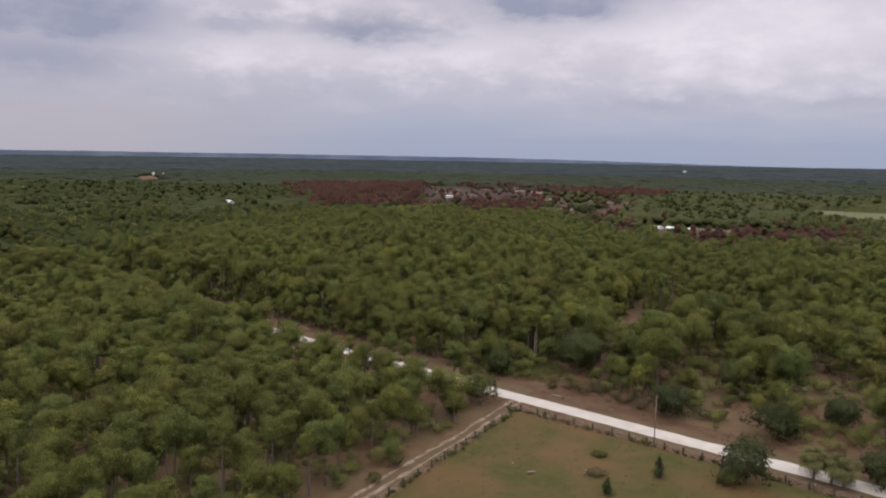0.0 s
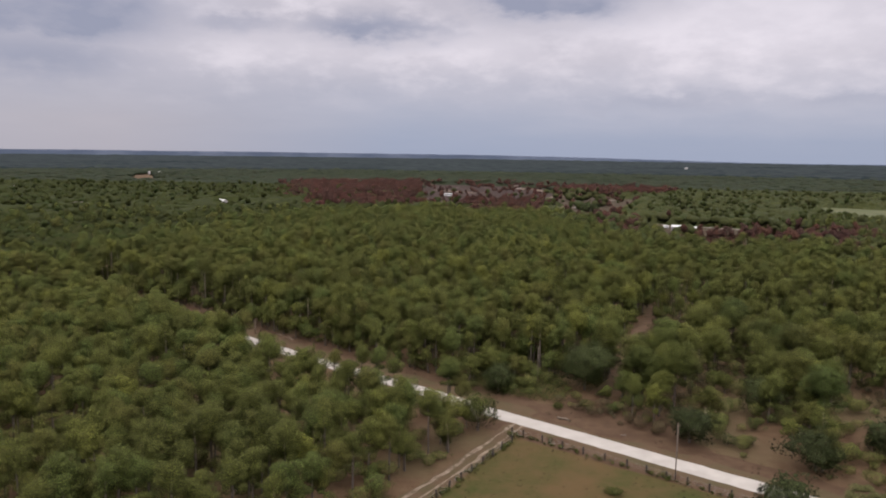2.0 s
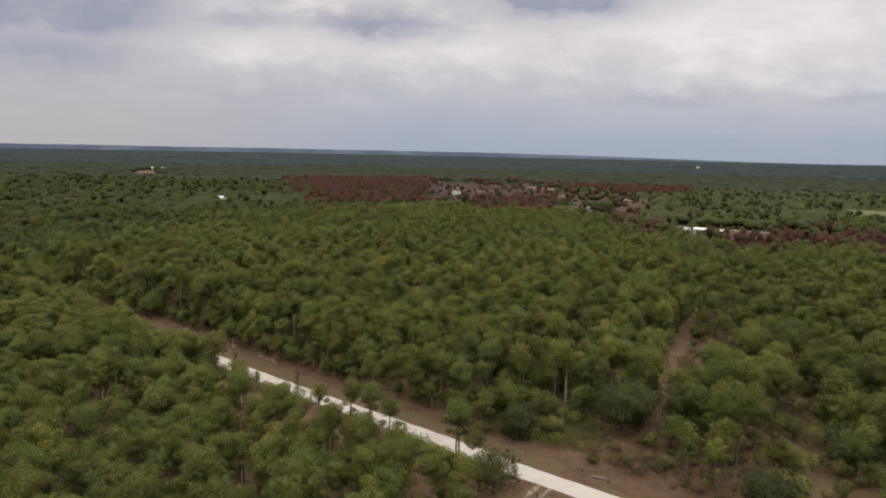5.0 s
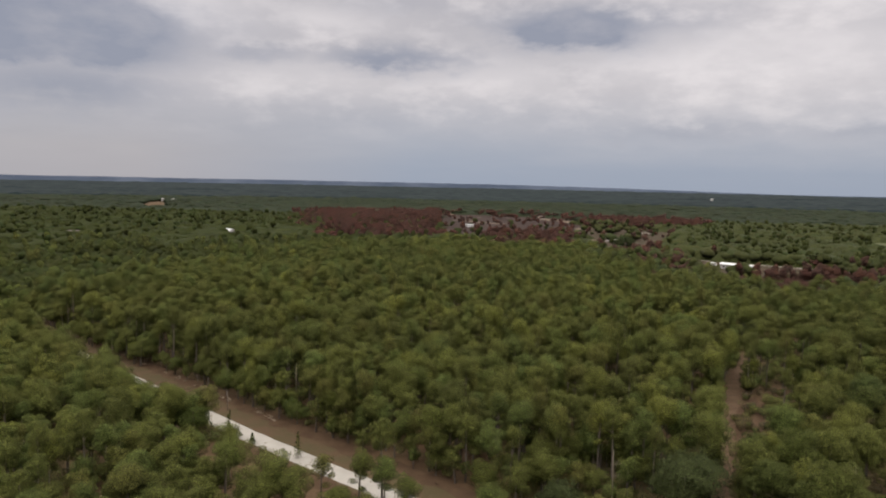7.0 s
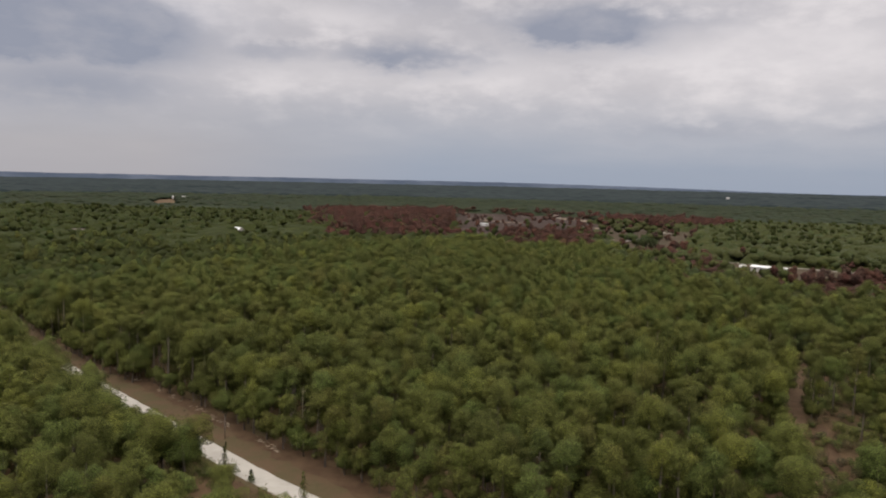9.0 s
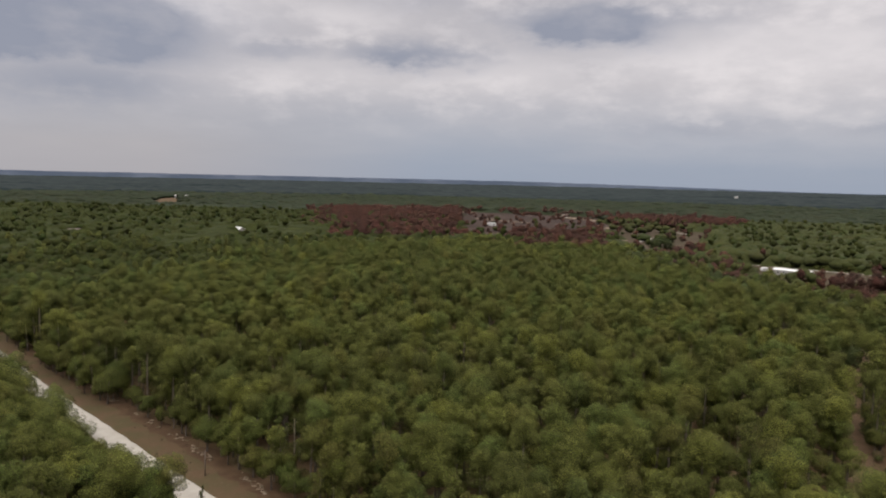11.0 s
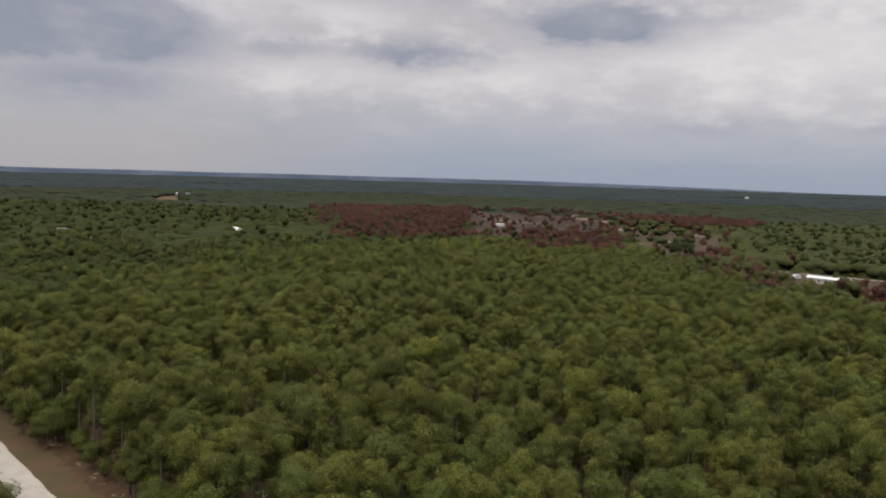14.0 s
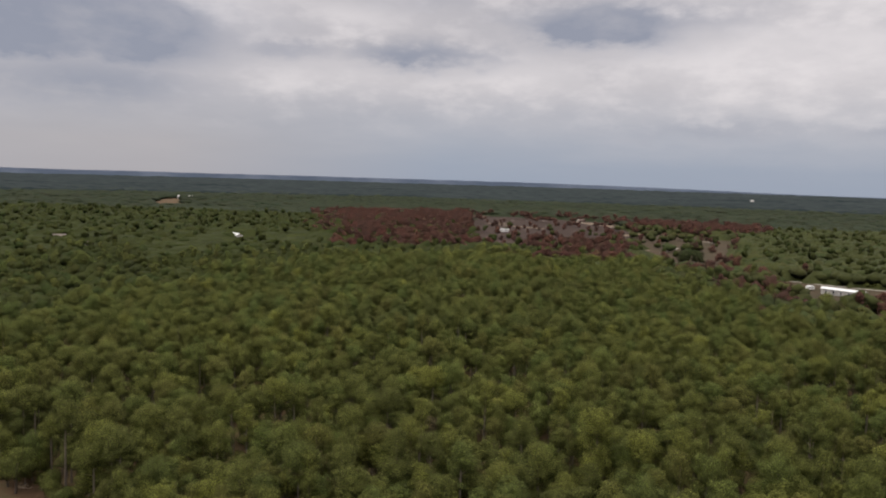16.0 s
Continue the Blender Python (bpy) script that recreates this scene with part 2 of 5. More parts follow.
def field_mat():
    k = Mat("dry_pasture_grass")
    a, b, c = k.noise(0.07, 4), k.noise(0.5, 5), k.noise(5.0, 3)
    col = k.mix(k.step(a, 0.38, 0.62), (0.106, 0.067, 0.028), (0.052, 0.055, 0.014))
    col = k.mix(k.math("MULTIPLY", k.step(b, 0.48, 0.70), 0.6), col, (0.098, 0.066, 0.029))
    col = k.mix(k.math("MULTIPLY", k.step(c, 0.45, 0.75), 0.45), col, (0.056, 0.054, 0.017))
    k.bump(k.noise(3.0, 5), 0.7, 0.12)
    return k.done(col, 0.95, 0, 0.1)


def verge_mat():
    k = Mat("sandy_verge")
    a, b = k.noise(0.18, 5), k.noise(1.5, 5)
    col = k.mix(k.step(a, 0.40, 0.62), (0.106, 0.068, 0.039), (0.086, 0.068, 0.033))
    col = k.mix(k.math("MULTIPLY", k.step(b, 0.55, 0.75), 0.5), col, (0.15, 0.115, 0.072))
    k.bump(k.noise(2.5, 5), 0.6, 0.08)
    return k.done(col, 0.95, 0, 0.1)


def shell_mat():
    k = Mat("white_shell_road")
    a, b = k.noise(0.25, 5), k.noise(3.0, 5)
    col = k.mix(k.step(a, 0.35, 0.65), (0.38, 0.345, 0.295), (0.46, 0.42, 0.36))
    col = k.mix(k.math("MULTIPLY", k.step(b, 0.58, 0.8), 0.4), col, (0.30, 0.26, 0.21))
    k.bump(k.noise(6.0, 4), 0.4, 0.03)
    return k.done(col, 0.92, 0, 0.15)


def track_mat():
    k = Mat("sand_wheel_track")
    a, b = k.noise(0.5, 5), k.noise(2.2, 5)
    col = k.mix(k.step(a, 0.36, 0.62), (0.15, 0.105, 0.068), (0.27, 0.21, 0.15))
    col = k.mix(k.math("MULTIPLY", k.step(b, 0.5, 0.7), 0.5), col, (0.33, 0.275, 0.21))
    col = k.mix(k.math("MULTIPLY", k.step(k.noise(0.8, 4, 0.7), 0.50, 0.60), 0.75), col, (0.088, 0.068, 0.036))
    return k.done(col, 0.95, 0, 0.1)


def clay_mat():
    k = Mat("red_brown_trail_soil")
    col = k.mix(k.step(k.noise(0.3, 5), 0.38, 0.64), (0.076, 0.045, 0.026), (0.106, 0.066, 0.038))
    col = k.mix(k.math("MULTIPLY", k.step(k.noise(1.6, 5), 0.56, 0.75), 0.5), col, (0.078, 0.066, 0.032))
    k.bump(k.noise(2.0, 5), 0.6, 0.1)
    return k.done(col, 0.96, 0, 0.1)


def trail_mat():
    k = Mat("worn_trail_soil")
    col = k.mix(k.step(k.noise(0.35, 5), 0.38, 0.64), (0.098, 0.060, 0.036), (0.140, 0.088, 0.055))
    col = k.mix(k.math("MULTIPLY", k.step(k.noise(1.4, 5), 0.50, 0.70), 0.6), col, (0.092, 0.086, 0.040))
    k.bump(k.noise(2.0, 5), 0.6, 0.1)
    return k.done(col, 0.96, 0, 0.1)


def burnt_grass_mat():
    k = Mat("burnt_grass")
    col = k.mix(k.step(k.noise(0.05, 5), 0.40, 0.60), (0.054, 0.042, 0.023), (0.074, 0.052, 0.032))
    col = k.mix(k.math("MULTIPLY", k.step(k.noise(0.25, 4), 0.55, 0.70), 0.5), col, (0.042, 0.043, 0.021))
    return k.done(col, 0.96, 0, 0.1)


def ash_mat():
    k = Mat("burnt_ground")
    col = k.mix(k.step(k.noise(0.03, 5), 0.40, 0.60), (0.040, 0.026, 0.020), (0.056, 0.037, 0.028))
    col = k.mix(k.math("MULTIPLY", k.step(k.noise(0.16, 4), 0.60, 0.74), 0.4), col, (0.12, 0.09, 0.07))
    return k.done(col, 0.96, 0, 0.1)


def green_field_mat():
    k = Mat("green_meadow")
    col = k.mix(k.step(k.noise(0.04, 5), 0.40, 0.60), (0.085, 0.096, 0.042), (0.120, 0.122, 0.060))
    return k.done(col, 0.95, 0, 0.1)


def plain(name, c, rough=0.7, metal=0.0, dirt=0.25, scale=1.2):
    k = Mat(name)
    col = k.mix(k.math("MULTIPLY", k.step(k.noise(scale, 5), 0.45, 0.75), dirt), c, tuple(x * 0.55 for x in c))
    return k.done(col, rough, metal, 0.3)


GROUND, FIELD, VERGE, SHELL = ground_mat(), field_mat(), verge_mat(), shell_mat()
TRACK, CLAY, ASH, MEADOW = track_mat(), clay_mat(), ash_mat(), green_field_mat()
WHITE = plain("white_painted_metal", (0.80, 0.79, 0.76), 0.5, 0.0, 0.2)
SIDING = plain("pale_siding", (0.46, 0.43, 0.40), 0.7)
POSTWOOD = plain("dark_post_wood", (0.06, 0.047, 0.038), 0.9, 0, 0.4, 5)
TIMBER = plain("weathered_timber", (0.17, 0.13, 0.10), 0.9, 0, 0.5, 5)
WIRE = plain("galvanised_wire", (0.35, 0.34, 0.33), 0.5, 0.8)
GLASSY = plain("dark_window_glass", (0.03, 0.035, 0.04), 0.1)
BLEACHED = plain("bleached_wood", (0.2, 0.16, 0.12), 0.9, 0, 0.4, 4)
RUBBLE = plain("pale_rubble", (0.19, 0.155, 0.13), 0.9, 0, 0.5)
CERAMIC = plain("brown_ceramic", (0.18, 0.09, 0.06), 0.25)


# distant ridge: a plain backdrop, the air's blue haze put into its base colour
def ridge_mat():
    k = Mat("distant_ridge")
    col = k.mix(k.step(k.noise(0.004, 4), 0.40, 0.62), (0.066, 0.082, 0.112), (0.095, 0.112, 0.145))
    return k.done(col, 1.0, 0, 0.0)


RIDGE = ridge_mat()
TRAILSOIL, BURNTGRASS = trail_mat(), burnt_grass_mat()


# ---- mesh helpers ----
def tri_mesh(name, V, F, mats, M=None, N=None, T=None):
    """One mesh from arrays of vertices and triangles, with the boughs' directions and a tint for each vertex."""
    me = bpy.data.meshes.new(name)
    V, F = np.asarray(V, np.float32), np.asarray(F, np.int32)
    me.vertices.add(len(V))
    me.vertices.foreach_set("co", V.ravel())
    me.loops.add(F.size)
    me.loops.foreach_set("vertex_index", F.ravel())
    me.polygons.add(len(F))
    me.polygons.foreach_set("loop_start", np.arange(0, F.size, 3, dtype=np.int32))
    for m in mats:
        me.materials.append(m)
    if M is not None:
        me.polygons.foreach_set("material_index", np.asarray(M, np.int32))
    if N is not None:
        me.attributes.new("bough", "FLOAT_VECTOR", "POINT").data.foreach_set("vector", np.asarray(N, np.float32).ravel())
    if T is not None:
        me.attributes.new("tint", "FLOAT", "POINT").data.foreach_set("value", np.asarray(T, np.float32))
    me.update(calc_edges=True)
    return me


def mesh_of(bm, name, material, smooth=False):
    me = bpy.data.meshes.new(name)
    bm.normal_update()
    bm.to_mesh(me)
    bm.free()
    me.materials.append(material)
    if smooth:
        me.polygons.foreach_set("use_smooth", [True] * len(me.polygons))
    return me


def part(name, bm, material, parent, label="", smooth=False):
    ob = new(name, mesh_of(bm, name, material, smooth))
    ob.parent = parent
    return tagged(ob, label)


def base_empty(name, x, y, z=0.0, rz=0.0):
    ob = new(name)
    ob.empty_display_size = 0.5
    ob.matrix_basis = pose(x, y, z, 0, 0, rz)
    return ob


def box(bm, x0, y0, z0, x1, y1, z1, bevel=0.0):
    g = bmesh.ops.create_cube(bm, size=1.0, matrix=Matrix.Translation(((x0 + x1) / 2, (y0 + y1) / 2, (z0 + z1) / 2)) @ Matrix.Diagonal((x1 - x0, y1 - y0, z1 - z0, 1)))
    if bevel:
        edges = {e for v in g["verts"] for e in v.link_edges}
        bmesh.ops.bevel(bm, geom=list(edges), offset=bevel, segments=1, affect="EDGES")


def tube(bm, points, radii, sides=7):
    """A round, tapered limb along some points."""
    rings = []
    for i, (p, r) in enumerate(zip(points, radii)):
        a, b = Vector(points[max(i - 1, 0)]), Vector(points[min(i + 1, len(points) - 1)])
        q = (b - a).to_track_quat("Z", "Y").to_matrix()
        rings.append([bm.verts.new(Vector(p) + q @ Vector((r * math.cos(t), r * math.sin(t), 0))) for t in (2 * math.pi * j / sides for j in range(sides))])
    for lo, hi in zip(rings, rings[1:]):
        for j in range(sides):
            bm.faces.new((lo[j], lo[(j + 1) % sides], hi[(j + 1) % sides], hi[j]))
    bm.faces.new(rings[-1])
    bm.faces.new(rings[0][::-1])


def inside(P, poly):
    """Which of the points P lie in the polygon."""
    x, y = P[:, 0], P[:, 1]
    hit = np.zeros(len(P), bool)
    for (x0, y0), (x1, y1) in zip(poly, poly[1:] + poly[:1]):
        if y0 == y1:
            continue
        hit ^= ((y0 > y) != (y1 > y)) & (x < (x1 - x0) * (y - y0) / (y1 - y0) + x0)
    return hit


def away(P, line):
    """Distance of the points from a line of points, and the side: positive to the right of its way."""
    best, side = np.full(len(P), 1e9), np.zeros(len(P))
    for a, b in zip(line, line[1:]):
        a, b = np.array(a, float), np.array(b, float)
        d = b - a
        s = np.clip(((P - a) @ d) / (d @ d), 0, 1)
        v = P - (a + s[:, None] * d)
        r = np.hypot(v[:, 0], v[:, 1])
        near = r < best
        best[near] = r[near]
        side[near] = np.sign(d[1] * v[near, 0] - d[0] * v[near, 1])
    return best, side


def strip(name, line, width, z, material, seed, ragged=0.3, crown=0.0, step=2.0, rows=5):
    """A band along a line on the ground, with uneven edges and, for a road, a slight crown."""
    rng = random.Random(seed)
    pts = []
    for a, b in zip(line, line[1:]):
        a, b = Vector(a), Vector(b)
        n = max(2, int((b - a).length / step))
        pts += [a.lerp(b, i / n) for i in range(n)]
    pts.append(Vector(line[-1]))
    for _ in range(6):
        pts = [pts[0]] + [(p * 2 + o + q) / 4 for o, p, q in zip(pts, pts[1:], pts[2:])] + [pts[-1]]
    bm = bmesh.new()
    grid = []
    for i, p in enumerate(pts):
        d = (pts[min(i + 1, len(pts) - 1)] - pts[max(i - 1, 0)]).normalized()
        nrm = Vector((d.y, -d.x))
        wl, wr = (width / 2 + rng.uniform(-ragged, ragged) for _ in "ab")
        row = []
        for j in range(rows):
            u = -wl + (wl + wr) * j / (rows - 1)
            row.append(bm.verts.new((p.x + nrm.x * u, p.y + nrm.y * u, z + crown * (1 - (2 * j / (rows - 1) - 1) ** 2))))
        grid.append(row)
    for r, s in zip(grid, grid[1:]):
        for j in range(rows - 1):
            bm.faces.new((r[j], r[j + 1], s[j + 1], s[j]))
    return new(name, mesh_of(bm, name, material, True))


def patch(name, poly, z, material, seed, ragged=2.0, step=6.0):
    """A flat piece of open ground with an uneven rim."""
    rng = random.Random(seed)
    rim = []
    for a, b in zip(poly, poly[1:] + poly[:1]):
        a, b = Vector(a), Vector(b)
        n = max(1, int((b - a).length / step))
        rim += [a.lerp(b, i / n) + Vector((rng.uniform(-ragged, ragged), rng.uniform(-ragged, ragged))) for i in range(n)]
    bm = bmesh.new()
    f = bm.faces.new([bm.verts.new((p.x, p.y, z)) for p in rim])
    f.normal_update()
    if f.normal.z < 0:
        f.normal_flip()
    bmesh.ops.triangulate(bm, faces=[f])
    return new(name, mesh_of(bm, name, material))


# ---- the plan ----
ROAD = [(182, -16), (140, 22), (62.8, 84.0), (37.1, 103.2), (16.4, 120.2), (8.8, 126.0), (-4.4, 137.4), (-25, 153.0), (-49, 172.0),
        (-65, 185.5), (-81, 199.3), (-116, 229), (-155, 264), (-192, 301), (-219, 318), (-330, 410), (-470, 520)]
LANE = [(12.5, 121.0), (10.2, 116.8), (5.6, 108.2), (-1.0, 96.0), (-7.0, 86.2), (-11.2, 78.8), (-15.0, 72.5), (-24, 56), (-36, 34)]
TRAIL = [(33, 138), (36, 150), (40.5, 165), (47.5, 187), (57.5, 213), (68, 240), (84, 272), (107, 306), (130, 345)]
FENCE_N = [(10.0, 113.8), (12.0, 112.8), (28.7, 100.7), (42.5, 90.3), (56.3, 79.7), (94.5, 50)]
FENCE_W = [(10.0, 113.8), (9.8, 110.0), (-2.8, 87.2), (-9.1, 76.0), (-22, 52)]
PASTURE = [(10.0, 112.5), (43.2, 89.4), (95, 49.5), (150, 0), (120, -120), (-60, -120), (-60, -10), (-22, 50), (-8.4, 75.8)]
SCRUB = [(14, 124), (26, 115), (42, 106), (44, 118), (36, 132), (24, 136)]
SOIL = [[(40, 106), (56, 96), (68, 128), (60, 142), (50, 138)], [(62, 98), (74, 90), (92, 128), (84, 138), (74, 128)]]
THICKET = [(-2, 146), (8, 137), (20, 131), (25, 140), (22, 152), (6, 156)]
PINE_EDGE = [(-420, 60), (-240, 215), (-162, 300), (-150, 350), (-134, 402), (-128, 444), (-118, 486), (-62, 556), (-46, 596), (-10, 592), (8, 568), (52, 556), (64, 490), (75, 415), (94, 378),
             (122, 352), (200, 346), (300, 400), (420, 480), (420, 20), (-420, 20)]
SCRAPE = [(36, 161), (41, 158), (50, 169), (58, 192), (63, 212), (58, 212), (51, 198), (43, 184)]
SITE_FAR = [(-90, 1180), (-72, 1000), (-56, 830), (-48, 660), (-10, 660), (-4, 748), (90, 742), (110, 930), (112, 1090), (30, 1150)]
SITE_MID = [(84, 742), (74, 620), (80, 560), (112, 556), (140, 640), (165, 720), (200, 840), (140, 935), (104, 905)]
YARD = [(136, 556), (122, 505), (112, 440), (118, 400), (140, 385), (175, 395), (205, 430), (222, 470), (236, 487), (203, 514), (160, 540)]
MEADOW_E = [(292, 610), (332, 548), (425, 452), (620, 480), (560, 665), (359, 780)]
CLEAR_W = [[(-470, 1060), (-360, 1080), (-345, 1265), (-430, 1285), (-480, 1240)], [(-356, 624), (-332, 570), (-318, 574), (-338, 628)],
           [(-312, 580), (-286, 532), (-272, 538), (-294, 584)], [(-640, 1450), (-520, 1180), (-480, 1190), (-570, 1455)],
           [(-250, 686), (-208, 606), (-192, 612), (-220, 688)], [(-215, 758), (-175, 690), (-150, 700), (-166, 757)],
           [(-566, 866), (-528, 812), (-512, 818), (-545, 870)], [(-224, 612), (-208, 570), (-200, 574), (-212, 614)], [(-1110, 1630), (-1010, 1500), (-980, 1515), (-1070, 1630)]]
SCORCHED = [[(-155, 612), (-95, 626), (-44, 636), (-56, 830), (-72, 1000), (-90, 1180), (-280, 1130)],
            [(-12, 604), (8, 568), (54, 556), (72, 622), (88, 742), (-4, 750)],
            [(118, 950), (150, 915), (215, 850), (300, 1040), (120, 1090)],
            [(66, 556), (70, 500), (78, 424), (96, 382), (124, 354), (205, 350), (260, 400), (262, 450), (238, 484), (130, 560)]]
CLUMP_E = [(160, 450), (166, 430), (190, 422), (206, 440), (198, 454), (178, 457)]
CLUMP = [(128, 440), (141, 428), (158, 434), (160, 447), (140, 454)]


# ---- ground ----
bm = bmesh.new()
rings = [0, 60, 140, 260, 450, 800, 1500, 2700, 4850]
prev = None
for r in rings:
    ring = [bm.verts.new((r * math.cos(a), 60 + r * math.sin(a), 0)) for a in (2 * math.pi * j / 64 for j in range(64))] if r else [bm.verts.new((0, 60, 0))]
    if prev:
        for j in range(64):
            k = (j + 1) % 64
            if len(prev) == 1:
                bm.faces.new((prev[0], ring[j], ring[k]))
            else:
                bm.faces.new((prev[j], ring[j], ring[k], prev[k]))
    prev = ring
ground = tagged(new("ground", mesh_of(bm, "ground", GROUND)), "brown pine straw and weeds on flat woodland ground", "ground", kind="structure")

tagged(strip("pine_straw_margin", ROAD, 19, 0.008, CLAY, 3, 1.2), "red-brown pine straw margin beside the wood", "verge", kind="structure")
tagged(strip("verge", ROAD, 10.0, 0.014, VERGE, 2, 1.0), "sandy olive grass verge along the shell road", "verge", kind="structure")
tagged(patch("pasture", PASTURE, 0.02, FIELD, 5, 0.3), "dry olive and tan pasture grass behind the fence", "field", kind="structure")
ROAD_BED = []
for i, (x, y) in enumerate(ROAD):
    d = (Vector(ROAD[min(i + 1, len(ROAD) - 1)]) - Vector(ROAD[max(i - 1, 0)])).normalized()
    south = float(np.interp(x, (-110, -50, 10, 29, 40), (2.1, 2.2, 1.85, 0.8, 0.1)))
    ROAD_BED.append((x - south * d.y, y + south * d.x))
tagged(strip("road", ROAD_BED, 4.5, 0.03, SHELL, 4, 0.12, 0.10), "white crushed shell country road", "road", kind="structure")
tagged(strip("sand_lane", LANE, 3.8, 0.035, VERGE, 6, 0.5), "brown farm lane beside the fence", "lane", kind="structure")
for off in (-0.95, 0.95):
    rut = []
    for i, (x, y) in enumerate(LANE):
        d = (Vector(LANE[min(i + 1, len(LANE) - 1)]) - Vector(LANE[max(i - 1, 0)])).normalized()
        rut.append((x + d.y * off, y - d.x * off))
    tagged(strip("wheel_rut", rut, 0.62, 0.042, TRACK, 8 + int(off * 10), 0.32), "pale sandy wheel rut worn into the lane", "rut", kind="structure")
tagged(patch("scrape", SCRAPE, 0.018, CLAY, 9, 1.0, 4.0), "scrubby red-brown soil beside the trail", "soil", kind="structure")
tagged(patch("scrub_soil", SCRUB, 0.016, CLAY, 10, 1.2, 4.0), "scrubby red-brown soil by the verge", "soil", kind="structure")
tagged(strip("trail", TRAIL, 4.0, 0.024, TRAILSOIL, 7, 0.9), "red-brown soil firebreak trail through pines", "trail", kind="structure")
for i, (poly, mat, lab) in enumerate(((SITE_FAR, ASH, "burnt grey-brown homestead clearing"), (SITE_MID, BURNTGRASS, "burnt clearing with pale debris"),
                                      (YARD, BURNTGRASS, "bare brown yard round the long white building"), (MEADOW_E, MEADOW, "pale green meadow among woods"))):
    tagged(patch("clearing", poly, 0.03, mat, 20 + i, 3.0, 12), lab, "clearing", kind="structure")
for i, poly in enumerate(CLEAR_W):
    tagged(patch("clearing", poly, 0.03, VERGE, 40 + i, 2.0, 10), "small tan clearing in far woods", "clearing", kind="structure")
HOME_DRIVES = (([(128, 560), (146.2, 545.5), (161, 534), (179, 523), (198, 511.5), (240, 482)], 2.8), ([(99.3, 699), (119.2, 741)], 3.0),
               ([(91, 586), (110.5, 575), (125.4, 562.3)], 3.5), ([(155.8, 838), (166.4, 811)], 3.0))
for i, (line, w) in enumerate(HOME_DRIVES):
    tagged(strip("road", line, w, 0.05, SHELL, 60 + i, 0.3, 0.08, 5.0), "narrow white shell drive in a clearing", "road", kind="structure")
BARE_SAND = (([(-92, 1152), (-77, 1160), (-62, 1170)], 20), ([(-50, 997), (-20, 962), (15, 928)], 9), ([(67, 1078), (90, 1040), (108, 1007)], 22), ([(92, 864), (136, 944), (142, 904)], 10),
             ([(76, 721), (93, 713)], 7), ([(37.5, 628), (48.7, 624.5)], 6), ([(-36, 1004), (-20, 1000)], 9), ([(84, 645), (94, 648)], 7))
for i, (line, w) in enumerate(BARE_SAND):
    tagged(strip("bare_sand", line, w, 0.06, TRACK, 80 + i, w * 0.2, 0.0, 5.0), "pale bare sand in a burnt clearing", "sand", kind="structure")

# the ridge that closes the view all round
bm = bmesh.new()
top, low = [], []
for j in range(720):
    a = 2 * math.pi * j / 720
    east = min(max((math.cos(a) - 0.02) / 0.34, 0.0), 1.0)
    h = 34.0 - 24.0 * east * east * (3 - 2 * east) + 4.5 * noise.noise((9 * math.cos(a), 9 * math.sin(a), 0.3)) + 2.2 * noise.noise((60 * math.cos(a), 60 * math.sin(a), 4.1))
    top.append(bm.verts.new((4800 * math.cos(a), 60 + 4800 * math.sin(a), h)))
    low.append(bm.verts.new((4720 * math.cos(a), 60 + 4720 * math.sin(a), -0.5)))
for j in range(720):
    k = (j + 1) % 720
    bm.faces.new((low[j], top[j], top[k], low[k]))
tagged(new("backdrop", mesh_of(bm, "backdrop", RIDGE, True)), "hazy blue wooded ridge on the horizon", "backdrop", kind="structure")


# ---- trees ----
OCTA_V = np.array([(1, 0, 0), (-1, 0, 0), (0, 1, 0), (0, -1, 0), (0, 0, 1), (0, 0, -1)], float)
OCTA_F = np.array([(0, 2, 4), (2, 1, 4), (1, 3, 4), (3, 0, 4), (2, 0, 5), (1, 2, 5), (3, 1, 5), (0, 3, 5)])


def sphere_dirs(rng, n, low=-0.35):
    """Directions spread over a ball, but for its underside."""
    z = rng.uniform(low, 1.0, n)
    a = rng.uniform(0, 2 * math.pi, n)
    r = np.sqrt(1 - z * z)
    return np.stack((r * np.cos(a), r * np.sin(a), z), 1)


class Proto:
    """Triangles of one tree: vertices, directions of the boughs, faces, material numbers."""

    def __init__(self):
        self.V, self.N, self.F, self.M, self.n = [], [], [], [], 0

    def add(self, V, N, F, m):
        self.V.append(V), self.N.append(N), self.F.append(np.asarray(F) + self.n), self.M.append(np.full(len(F), m))
        self.n += len(V)

    def arrays(self):
        return np.concatenate(self.V), np.concatenate(self.N), np.concatenate(self.F), np.concatenate(self.M)


def stick(p, a, b, r0, r1, sides, m=1):
    a, b = np.array(a, float), np.array(b, float)
    d = (b - a) / np.linalg.norm(b - a)
    u = np.cross(d, (0.31, 0.87, 0.38))
    u /= np.linalg.norm(u)
    w = np.cross(d, u)
    t = np.arange(sides) * 2 * math.pi / sides
    dirs = np.outer(np.cos(t), u) + np.outer(np.sin(t), w)
    V = np.concatenate((a + dirs * r0, b + dirs * r1))
    F = []
    for j in range(sides):
        k = (j + 1) % sides
        F += [(j, k, sides + k), (j, sides + k, sides + j)]
    p.add(V, np.concatenate((dirs, dirs)), np.array(F), m)


def ico(level):
    bmx = bmesh.new()
    bmesh.ops.create_icosphere(bmx, subdivisions=level, radius=1.0)
    V = np.array([v.co[:] for v in bmx.verts])
    F = np.array([[v.index for v in f.verts] for f in bmx.faces])
    bmx.free()
    return V, F


